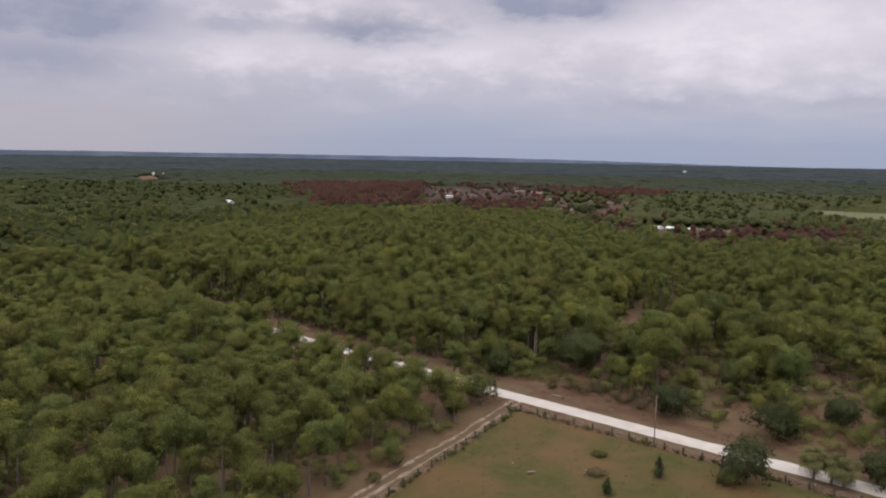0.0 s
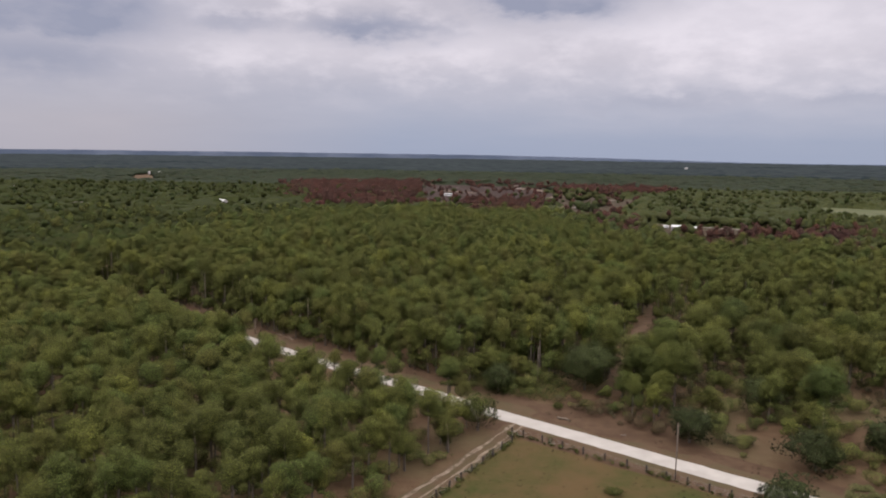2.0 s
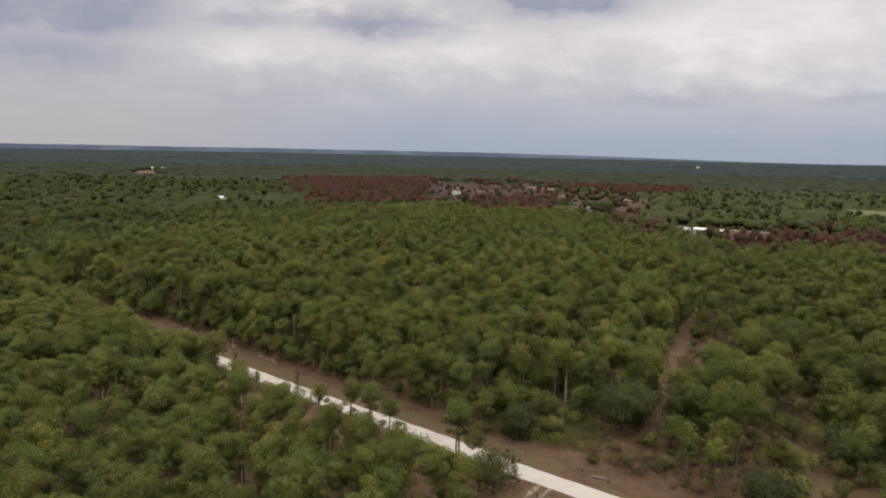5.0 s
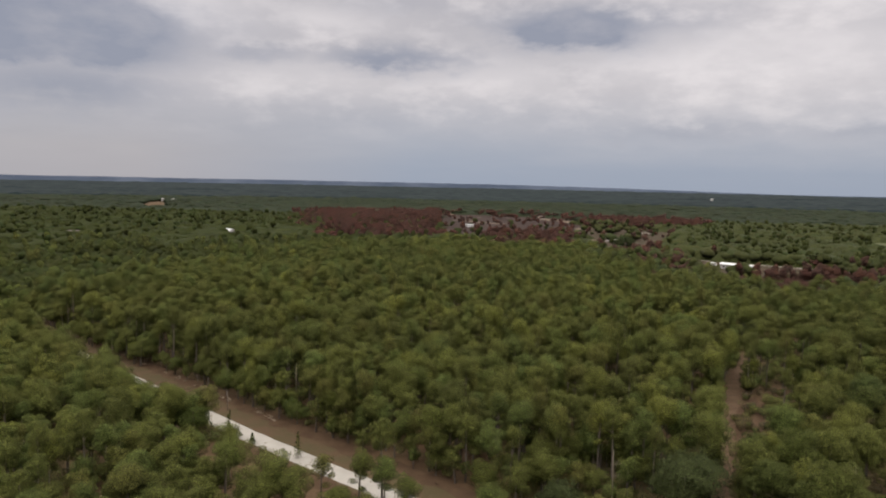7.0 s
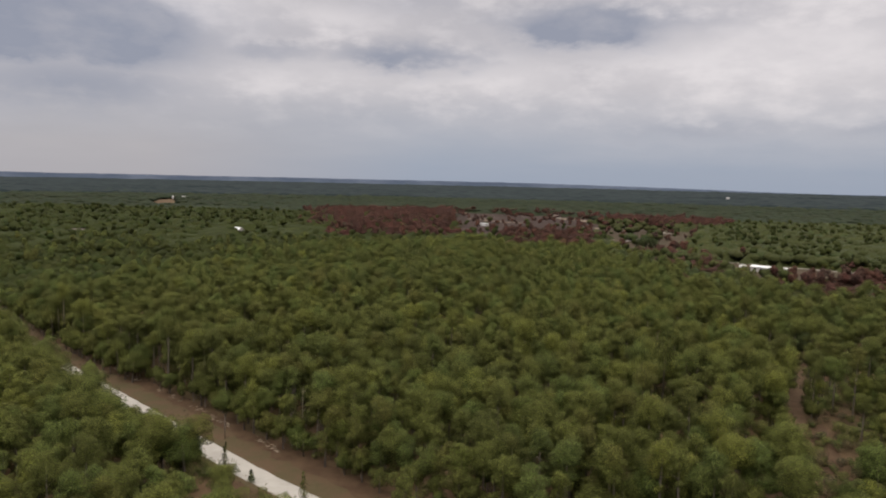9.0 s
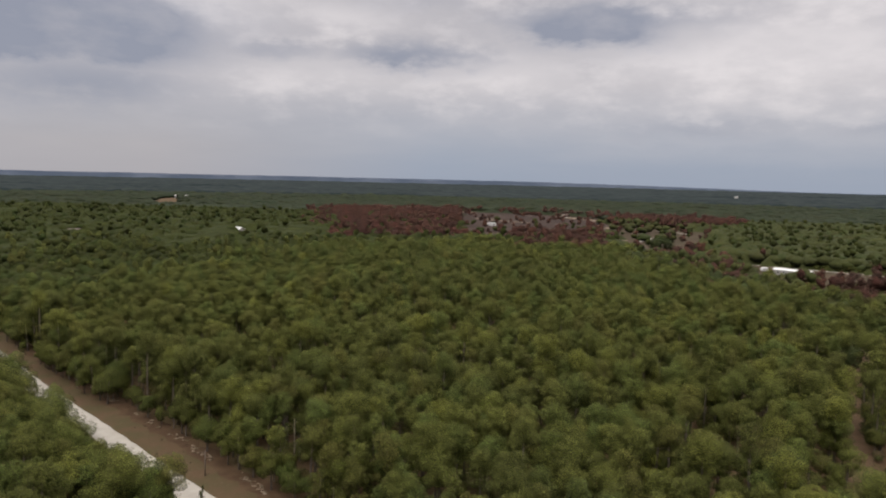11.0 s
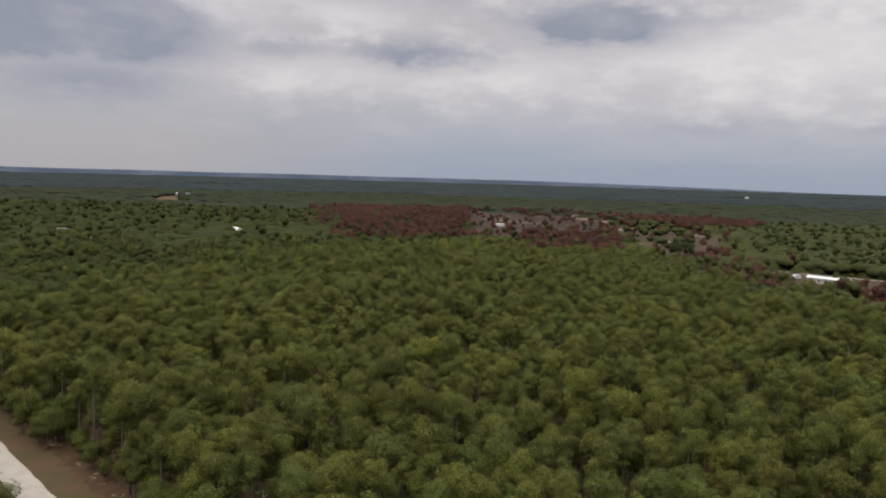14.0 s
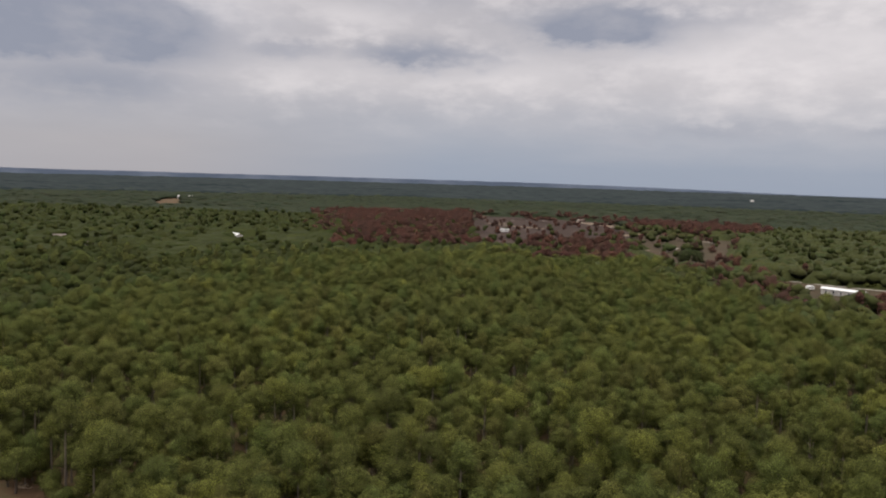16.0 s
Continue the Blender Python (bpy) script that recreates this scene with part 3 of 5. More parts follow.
ICO1, ICO2, ICO3 = ico(1), ico(2), ico(3)


def mass(p, rng, c, R, Rz, bumps, amp, spread, tufts, size, shell, low=-0.8, up=0.35):
    """A crown as one lumpy mass: boughs swell from it, sprays of leaves cover it and fray its outline."""
    c = np.array(c, float)
    B = sphere_dirs(rng, bumps, low)
    A = rng.uniform(0.5, 1.0, bumps) * amp

    def swell(d):
        return 0.74 + (A * np.exp(-(1 - d @ B.T) / spread)).sum(1)

    def lean(d):
        t1 = np.cross(d, (0.3, 0.5, 0.81))
        t1 /= np.linalg.norm(t1, axis=1)[:, None]
        t2 = np.cross(d, t1)
        s = swell(d)
        e = 0.12
        g1, g2 = (swell((d + e * t) / math.sqrt(1 + e * e)) - s for t in (t1, t2))
        n = d - 0.8 * (t1 * (g1 / e / s)[:, None] + t2 * (g2 / e / s)[:, None])
        n = n / np.array((1, 1, Rz / R))
        return n / np.linalg.norm(n, axis=1)[:, None], s
    ax = np.array((R, R, Rz))

    def dome(d):
        return np.stack((np.ones(len(d)), np.ones(len(d)), np.where(d[:, 2] > 0, 0.74, 1.0)), 1)
    if shell is not None:
        d, F = shell
        n, s = lean(d)
        if tufts > 100:
            F = F[rng.uniform(0, 1, len(F)) > 0.16]
        m = 0.55 * n + 0.45 * d + (0, 0, up)
        p.add(c + d * s[:, None] * ax * dome(d) * (0.74 if tufts > 100 else 0.80 if tufts > 30 else 0.92) * (1 + rng.uniform(-0.05, 0.05, (len(d), 1))), m / np.linalg.norm(m, axis=1)[:, None], F, 0)
    if tufts:
        d = sphere_dirs(rng, tufts, low)
        n, s = lean(d)
        at = c + d * s[:, None] * ax * dome(d) * (rng.uniform(0.78, 1.12, (tufts, 1)))
        f = n + rng.normal(0, 0.5, d.shape)
        f /= np.linalg.norm(f, axis=1)[:, None]
        u = np.cross(f, rng.normal(0, 1, d.shape))
        u /= np.linalg.norm(u, axis=1)[:, None]
        w = np.cross(f, u)
        k = size * rng.uniform(0.55, 1.3, (tufts, 1))
        V = np.stack((at + u * k, at - u * 0.5 * k + w * 0.75 * k, at - u * 0.5 * k - w * 0.75 * k), 1).reshape(-1, 3)
        soft = 0.55 * n + 0.45 * d + (0, 0, up) + rng.normal(0, 0.3, d.shape)
        p.add(V, np.repeat(soft / np.linalg.norm(soft, axis=1)[:, None], 3, 0), np.arange(tufts * 3).reshape(-1, 3), 0)


def puffs(p, rng, c, R, Rz, lobes, shell, tufts, size, up=0.35, low=-0.35, fill=0.45):
    """A crown of rounded boughs set round a core, each one soft with sprays of needles."""
    c, ax = np.array(c, float), np.array((R, R, Rz))
    V, F = ICO1
    p.add(c + V * ax * 0.7 * (1 + rng.uniform(-0.14, 0.14, (len(V), 1))), V * 0.6 + (0, 0, up), F, 0)
    if not lobes:
        return
    i = np.arange(lobes)
    z = 1 - (1 - low) * (i + rng.uniform(0.2, 0.8, lobes)) / lobes
    a = i * 2.39996 + rng.uniform(-0.5, 0.5, lobes) + rng.uniform(0, 6.28)
    q = np.sqrt(np.clip(1 - z * z, 0, 1))
    D = np.stack((q * np.cos(a), q * np.sin(a), z), 1)
    C = c + D * ax * rng.uniform(0.46, 0.7, (lobes, 1))
    r = R * fill * rng.uniform(0.78, 1.22, lobes)
    V, F = shell
    keep = 0.22 if len(F) > 20 else 0.0
    for d, at, k in zip(D, C, r):
        W = V * (1 + rng.normal(0, 0.13, (len(V), 1)))
        n = 0.62 * V + 0.38 * d + (0, 0, up) + rng.normal(0, 0.16, V.shape)
        p.add(at + W * (k, k, k * 0.86), n / np.linalg.norm(n, axis=1)[:, None], F[rng.uniform(0, 1, len(F)) >= keep], 0)
    if tufts:
        j = rng.integers(0, lobes, tufts)
        v = sphere_dirs(rng, tufts, -0.5) + 0.55 * D[j]
        v /= np.linalg.norm(v, axis=1)[:, None]
        at = C[j] + v * (r[j] * rng.uniform(0.9, 1.3, tufts))[:, None] * (1, 1, 0.86)
        f = v + rng.normal(0, 0.6, v.shape)
        f /= np.linalg.norm(f, axis=1)[:, None]
        u = np.cross(f, rng.normal(0, 1, v.shape))
        u /= np.linalg.norm(u, axis=1)[:, None]
        w = np.cross(f, u)
        k = size * rng.uniform(0.6, 1.3, (tufts, 1))
        T = np.stack((at + u * k, at - u * 0.5 * k + w * 0.75 * k, at - u * 0.5 * k - w * 0.75 * k), 1).reshape(-1, 3)
        n = 0.62 * v + 0.38 * D[j] + (0, 0, up) + rng.normal(0, 0.4, v.shape)
        p.add(T, np.repeat(n / np.linalg.norm(n, axis=1)[:, None], 3, 0), np.arange(tufts * 3).reshape(-1, 3), 0)


def pine(seed, tufts, size, shell, sides=6, limbs=5, h=13.0, R=2.1, Rz=3.0, lobes=9, up=0.35, fill=0.45):
    """A pine: bare trunk, then a rounded crown of soft boughs, with a few loose ones below it."""
    rng = np.random.default_rng(seed)
    p = Proto()
    bend = rng.uniform(-0.35, 0.35, 2)
    mid = h - Rz * 1.05
    if sides:
        stick(p, (0, 0, -0.2), (bend[0] * 0.5, bend[1] * 0.5, h * 0.5), 0.19, 0.14, sides)
        stick(p, (bend[0] * 0.5, bend[1] * 0.5, h * 0.5), (bend[0], bend[1], mid + 0.5), 0.14, 0.05, sides)
    puffs(p, rng, (bend[0], bend[1], mid), R, Rz, lobes, shell, tufts, size, up, -0.7, fill)
    for i in range(limbs):
        a, z = 2.4 * i + rng.uniform(-0.5, 0.5), mid - Rz * (0.45 + 0.9 * (i + 0.5) / limbs)
        q = R * rng.uniform(0.45, 0.8)
        c = np.array((bend[0] + q * math.cos(a), bend[1] + q * math.sin(a), z))
        puffs(p, rng, c, R * 0.5, R * 0.4, 1, ICO1, tufts // 14, size, up, -0.2, 0.62)
        if sides:
            stick(p, (bend[0] * 0.7, bend[1] * 0.7, z - 0.5), c, 0.06, 0.03, 3)
    return p.arrays()


OCTA_SHELL = (OCTA_V, OCTA_F)


def broadleaf(seed, w, h, tufts, size, trunk=0.28, bole=0.2, bumps=24):
    """A spreading crown of many boughs on a short, forked trunk."""
    rng = np.random.default_rng(seed)
    p = Proto()
    stick(p, (0, 0, -0.2), (0.1, 0.05, h * bole + 0.3), trunk, trunk * 0.8, 8)
    for i in range(5):
        a = i * 1.3
        stick(p, (0.1, 0.05, h * bole), (w * 0.28 * math.cos(a), w * 0.28 * math.sin(a), h * 0.55), trunk * 0.45, 0.04, 4)
    mass(p, rng, (0, 0, h * 0.5), w * 0.44, h * 0.46, bumps, 0.42, 0.05, tufts, size, ICO3, -0.95)
    return p.arrays()


def cone_tree(seed, w, h, n, tufts, size):
    """A pointed young conifer of stacked whorls."""
    rng = np.random.default_rng(seed)
    p = Proto()
    stick(p, (0, 0, -0.1), (0, 0, h * 0.97), 0.08, 0.015, 6)
    for i in range(n):
        f = (i + 0.3) / n
        mass(p, rng, (rng.uniform(-0.08, 0.08) * w, rng.uniform(-0.08, 0.08) * w, h * (0.12 + 0.82 * f)), w * 0.5 * (1.02 - f), h / n * 0.75, 6, 0.35, 0.12, tufts, size, OCTA_SHELL, -0.9)
    return p.arrays()


def tree_thing(name, arr, leaf, label, category, x, y, rz=0.0, s=1.0, group="", tint=0.0):
    """A standing tree with its trunk and crown as parts."""
    V, N, F, M = arr
    root = base_empty(name, x, y, 0, rz)
    root.scale = (s, s, s)
    for m, nm, mats in ((1, "trunk", [BARK]), (0, "crown", [leaf])):
        f = F[M == m]
        if not len(f):
            continue
        used, inv = np.unique(f, return_inverse=True)
        me = tri_mesh(nm, V[used], inv.reshape(-1, 3), mats, None, N[used], np.full(len(used), tint))
        ob = new(nm, me)
        ob.parent = root
    return tagged(root, label, category, group)


def woods(name, protos, P, leaf, label, seed, size=(0.82, 1.18), tall=(0.88, 1.1), kind="stuff", even=0.3):
    """A wood: many trees joined into one mesh."""
    rng = np.random.default_rng(seed)
    which = rng.integers(0, len(protos), len(P))
    turn, s, sz = rng.uniform(0, 6.283, len(P)), rng.uniform(*size, len(P)), rng.uniform(*tall, len(P))
    tint = np.clip((1 - even) * rng.uniform(0, 1, len(P)) + even * lumps(P, 16.0, seed * 0.37), 0.01, 0.99)
    VV, NN, FF, MM, TT, n = [], [], [], [], [], 0
    for k, (V, N, F, M) in enumerate(protos):
        i = np.nonzero(which == k)[0]
        if not len(i):
            continue
        c, q = np.cos(turn[i])[:, None], np.sin(turn[i])[:, None]

        def spin(A):
            return np.stack((A[None, :, 0] * c - A[None, :, 1] * q, A[None, :, 0] * q + A[None, :, 1] * c, np.broadcast_to(A[None, :, 2], (len(i), len(A)))), 2)
        W = spin(V) * np.stack((s[i], s[i], s[i] * sz[i]), 1)[:, None, :]
        W[:, :, :2] += P[i][:, None, :2]
        VV.append(W.reshape(-1, 3)), NN.append(spin(N).reshape(-1, 3))
        FF.append((F[None] + (np.arange(len(i)) * len(V))[:, None, None]).reshape(-1, 3) + n)
        MM.append(np.tile(M, len(i))), TT.append(np.repeat(tint[i], len(V)))
        n += len(i) * len(V)
    me = tri_mesh(name, np.concatenate(VV), np.concatenate(FF), [leaf, BARK], np.concatenate(MM), np.concatenate(NN), np.concatenate(TT))
    return tagged(new(name, me), label, "woodland", kind=kind)


def seen_wedge(P):
    """Points ahead of the flight line, within the angle that it looks over."""
    ok = np.zeros(len(P), bool)
    for ex, ey in ((0.5, -37), (1, 0), (-6, 45), (-15, 110)):
        v = P - (ex, ey)
        a = np.degrees(np.arctan2(v[:, 0], v[:, 1]))
        d = np.hypot(v[:, 0], v[:, 1])
        ok |= (a > -37) & (a < 33) & (d > 60)
    return ok


def scatter(x0, x1, y0, y1, gap, seed, jitter=0.42):
    rng = np.random.default_rng(seed)
    X, Y = np.meshgrid(np.arange(x0, x1, gap), np.arange(y0, y1, gap))
    X[1::2] += gap / 2
    P = np.stack((X.ravel(), Y.ravel()), 1)
    return P + rng.uniform(-jitter, jitter, P.shape) * gap


def lumps(P, size, seed):
    """Slow random field over the plan, about 0 to 1."""
    return np.array([0.5 + 0.9 * noise.noise((x / size, y / size, seed)) for x, y in P])


def in_grove(P):
    """The open grove of broad, low-crowned pines beside the trail."""
    return (P[:, 0] > 30) & (P[:, 1] < 186) & (P[:, 1] > 60) & (P[:, 0] < 150) & (away(P, ROAD)[1] > 0)


def wooded(P, seed):
    """Which points carry a pine."""
    rng = np.random.default_rng(seed)
    keep = rng.uniform(0, 1, len(P))
    dr, side = away(P, ROAD)
    north = side > 0
    dens = np.full(len(P), 0.95)
    east = P[:, 0] > 5
    # open woodland east of the lane's mouth
    grove = (P[:, 0] > 24) & (P[:, 1] < 205) & north
    dens[grove] = 0.85
    near = P[:, 1] < 420
    gaps = np.ones(len(P))
    gaps[near] = lumps(P[near], 13.0, 2.5)
    dens[grove] *= np.clip(gaps[grove] * 3.4 - 0.85, 0, 1)
    dens[~grove] *= np.clip(gaps[~grove] * 3.0 + 0.4, 0.4, 1)
    dens[north & (dr < np.where(P[:, 0] < -100, 6.5, 9.8))] = 0
    dens[north & (dr < 12) & east] = 0
    dens[inside(P, SCRUB)] *= 0.1
    dens[in_grove(P)] = 0
    dens[north & (P[:, 0] > 60) & (P[:, 1] < 330)] *= 0.8
    for ox, oy, r in ((26.5, 143.0, 8.0), (8.4, 140.4, 7.0), (14.2, 140.6, 5.0), (26.0, 132.0, 9.0)):
        dens[np.hypot(P[:, 0] - ox, P[:, 1] - oy) < r] = 0
    dens[~north & (dr < 6.5)] = 0
    behind = P[:, 0] - 0.675 * dr
    dens[~north & (dr < 24) & (behind < -45) & (behind > -68)] *= 0.02
    dens[~north & (dr < 22) & (behind >= -45) & (behind < -8)] *= 0.27
    dens[~north & (dr < np.where(P[:, 0] > -125, 17.0, 10.5)) & (behind <= -68)] = 0
    dens[~north & (dr < 300) & inside(P, PASTURE)] = 0
    dens[away(P, [(-228, 316), (-174, 234)])[0] < 4] = 0
    dl, ls = away(P, LANE)
    dens[dl < np.where(P[:, 1] < 104, 6.5, 5)] = 0
    dens[~north & (P[:, 0] > 5)] = 0
    dt, ts = away(P, TRAIL)
    dens[dt < 2.3] = 0
    dens[(dt < 15) & (ts > 0) & (P[:, 1] > 150) & (P[:, 1] < 265)] *= 0.45
    dens[inside(P, THICKET)] = 0
    dens[np.hypot(P[:, 0] - 3.6, P[:, 1] - 116.5) < 4.5] = 0
    for i, poly in enumerate(CLEAR_W):
        for k in (25, 50, 75, 95):
            dens[inside(P + (0, k), poly)] *= 0.08 if i else 0.5
    for poly in (SITE_FAR, SITE_MID, YARD, MEADOW_E, *CLEAR_W):
        dens[inside(P, poly)] = 0.075 if poly is SITE_FAR else 0.08 if poly is SITE_MID else 0.6 if poly is CLEAR_W[0] else 0.35 if poly is CLEAR_W[3] else 0.06 if poly in CLEAR_W else 0
    dens[inside(P, SCRAPE)] *= 0.12
    dens[inside(P, CLUMP) | inside(P, CLUMP_E)] = 0.9
    return keep < dens


def mixed(P, seed):
    """Where the tall pines give way to lower mixed wood, with a broad uneven seam."""
    Q = P + (lumps(P, 30.0, 4.4) - 0.5)[:, None] * 60 + np.random.default_rng(seed).normal(0, 5, P.shape)
    return ~inside(Q, PINE_EDGE)


def scorched(P, seed):
    s = np.zeros(len(P), bool)
    Q = P + (lumps(P, 25.0, 7.7) - 0.5)[:, None] * 38 + (lumps(P, 9.0, 3.1) - 0.5)[:, None] * 22
    for poly in (*SCORCHED[:3], SITE_FAR):
        s |= inside(Q, poly)
    s |= inside(Q, SCORCHED[3]) & (lumps(P, 26.0, 2.2) > 0.38)
    s |= inside(P, CLUMP) | inside(P, CLUMP_E) | (inside(P, SITE_MID) & (np.random.default_rng(seed + 50).uniform(0, 1, len(P)) < 0.5))
    return s & (np.random.default_rng(seed).uniform(0, 1, len(P)) < 0.95)


NEAR = [pine(100 + i, 206, 0.2, ICO2, 6, 3, 11.6 + 0.8 * (i % 5), 1.6 + 0.28 * (i % 4), 2.7 + 0.45 * (i % 3), 7 + i % 2, 0.75, 0.52) for i in range(12)]
GROVE = [pine(150 + i, 380, 0.2, ICO2, 6, 4, 11.4 + 0.6 * (i % 5), 2.2 + 0.3 * (i % 4), 3.6 + 0.35 * (i % 3), 11, 0.75, 0.48) for i in range(8)]
MIDDLE = [pine(200 + i, 74, 0.3, ICO1, 3, 1, 11.6 + 0.8 * (i % 5), 1.6 + 0.28 * (i % 4), 2.7 + 0.4 * (i % 3), 7, 0.75, 0.54) for i in range(12)]
YOUNG = [pine(250 + i, 70, 0.3, ICO1, 0, 0, 12.0 + 0.5 * (i % 5), 2.6 + 0.3 * (i % 3), 4.0, 6, 0.75, 0.5) for i in range(8)]
OUTER = [pine(300 + i, 18, 0.48, ICO1, 0, 0, 11.6 + 0.8 * (i % 5), 2.0 + 0.3 * (i % 3), 4.0, 3, 0.6, 0.55) for i in range(10)]
DISTANT = [pine(400 + i, 8, 0.8, ICO1, 0, 0, 12.0 + 0.5 * (i % 4), 3.0 + 0.2 * (i % 3), 4.2, 1, 1.8, 0.6) for i in range(8)]
BUSHY = [pine(640 + i, 90, 0.26, ICO1, 3, 0, 5.2 + 0.5 * (i % 4), 1.7 + 0.25 * (i % 3), 2.5, 6) for i in range(8)]
MIXED_A = [pine(600 + i, 14, 0.55, ICO1, 0, 0, 7.2 + 0.6 * (i % 4), 3.5 + 0.35 * (i % 3), 3.5, 3, 1.4, 0.55) for i in range(8)]
MIXED_B = [pine(620 + i, 8, 0.9, ICO1, 0, 0, 7.2 + 0.6 * (i % 4), 5.4 + 0.5 * (i % 3), 4.2, 0, 2.4) for i in range(8)]
BURNT = [pine(660 + i, 9, 0.6, ICO1, 0, 0, 7.0 + 0.7 * (i % 4), 2.2 + 0.25 * (i % 3), 3.2, 3, 0.9, 0.5) for i in range(8)]
REMOTE = [pine(500 + i, 0, 1.6, ICO1, 0, 0, 7.4 + 0.5 * (i % 4), 11.5, 4.6, 0, 3.0) for i in range(6)]

# nearest pines, each a thing of its own
P = scatter(-330, 330, 42, 520, 4.0, 11, 0.5)
P = P[seen_wedge(P)]
P = P[wooded(P, 12)]
reach = np.minimum.reduce([np.hypot(P[:, 0] - ex, P[:, 1] - ey) for ex, ey in ((0.5, -37), (1, 0), (-6, 45), (-15, 110))])
burnt = scorched(P, 13)
stand = (P[:, 0] > -74) & (P[:, 0] < 50) & (P[:, 1] > 138) & (P[:, 1] < 232) & (away(P, ROAD)[1] > 0) & ~burnt
chosen = np.nonzero(stand)[0][:240]
pick = np.zeros(len(P), bool)
pick[chosen] = True
models = [tree_thing("pine_tree", a, PINE, "tall pine with bare trunk and rounded green crown", "pine", P[chosen[i], 0], P[chosen[i], 1], 40 * i, 1.0, "pines beside the shell road")
          for i, a in enumerate(NEAR)]
rng = random.Random(5)
for i, j in enumerate(chosen[len(NEAR):]):
    src = models[i % len(models)]
    ob = copy_thing(src, pose(P[j, 0], P[j, 1], 0, 0, 0, rng.uniform(0, 360)))
    s = rng.uniform(0.8, 1.2)
    ob.scale = (s, s, s * rng.uniform(0.86, 1.1))

G = scatter(20, 150, 80, 190, 5.9, 21, 0.5)
G = G[seen_wedge(G) & in_grove(G)]
gr, _ = away(G, ROAD)
gt, _ = away(G, TRAIL)
open_soil = inside(G, SCRUB) | inside(G, SCRAPE) | inside(G, SOIL[0]) | inside(G, SOIL[1]) | (np.hypot(G[:, 0] - 42.4, G[:, 1] - 112.5) < 7) | (np.hypot(G[:, 0] - 60, G[:, 1] - 101.5) < 7)
G = G[~open_soil & (gr > 11.5) & (gt > 3.6) & (np.random.default_rng(22).uniform(0, 1, len(G)) < 0.74)]
G = np.concatenate(([(37.9, 120.5), (34.5, 124.5), (61.1, 124.0), (41.5, 130.0), (43.0, 137.0)], G))
grove_models = [tree_thing("pine_tree", a, OAK_PINE if i == 3 else PINE, "darker broad tree with deep crown in an open grove" if i == 3 else "broad pine with deep soft crown in an open grove", "pine", G[i, 0], G[i, 1], 55 * i, 0.8 + 0.04 * i, "pines in the open grove") for i, a in enumerate(GROVE)]
for i in range(len(GROVE), len(G)):
    ob = copy_thing(grove_models[i % len(GROVE)], pose(G[i, 0], G[i, 1], 0, 0, 0, rng.uniform(0, 360)))
    s = rng.uniform(0.92, 1.42)
    ob.scale = (s, s, s * rng.uniform(0.74, 0.9))

live = ~burnt & ~pick
south = away(P, ROAD)[1] < 0
thin = np.random.default_rng(91).uniform(0, 1, len(P)) < 0.74
woods("pine_wood", NEAR, P[live & (reach < 95) & south & thin], PINE, "broad green pines south of the shell road", 39, (0.82, 1.15), (0.8, 0.98))
woods("pine_wood", MIDDLE, P[live & (reach >= 95) & (reach < 185) & south & thin], PINE, "broad green pines south of the shell road", 92, (0.82, 1.15), (0.8, 0.98))
live &= ~(south & (reach < 185))
woods("pine_wood", NEAR, P[live & (reach < 135)], PINE, "dense green pine wood with rounded crowns", 31, (0.8, 1.2), (0.84, 1.12))
woods("pine_wood", MIDDLE, P[live & (reach >= 135) & (reach < 210)], PINE, "dense green pine wood with rounded crowns", 32, (0.8, 1.2), (0.84, 1.12))
shade = mixed(P, 44) & (np.random.default_rng(46).uniform(0, 1, len(P)) < 0.9)
# most farther pines take the darker shrub tint in place of shade
deep = np.random.default_rng(48).uniform(0, 1, len(P)) < 0.8
woods("oak_wood", OUTER, P[live & (reach >= 210) & ~shade & deep], SHRUB, "farther pines tinted darker to stand in for shade at a distance", 49, (0.8, 1.2), (0.84, 1.1))
woods("pine_wood", OUTER, P[live & (reach >= 210) & ~shade & ~deep], PINE, "dense green pine wood with rounded crowns", 33, (0.9, 1.16), (0.9, 1.02))
eastern = P[:, 0] > 20
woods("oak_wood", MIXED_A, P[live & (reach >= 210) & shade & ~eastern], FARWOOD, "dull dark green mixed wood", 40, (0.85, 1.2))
woods("oak_wood", MIXED_A, P[live & (reach >= 210) & shade & eastern], EASTWOOD, "olive green mixed wood east of the burnt land", 47, (0.8, 1.3), (0.9, 1.1))
# a close row of pines on the western side of the trail
row = []
for a, b in zip(TRAIL, TRAIL[1:]):
    a, b = np.array(a), np.array(b)
    d = (b - a) / np.linalg.norm(b - a)
    row += [a + d * u + np.array((-d[1], d[0])) * (2.5 + 0.7 * math.sin(u * 1.9 + a[0])) for u in np.arange(0, np.linalg.norm(b - a), 3.6)]
row = np.array(row)
row = row[(row[:, 1] > 148) & (row[:, 1] < 167)]
woods("pine_wood", NEAR, row, PINE, "tall green pines close beside the trail", 93, (0.95, 1.25), (0.9, 1.05))
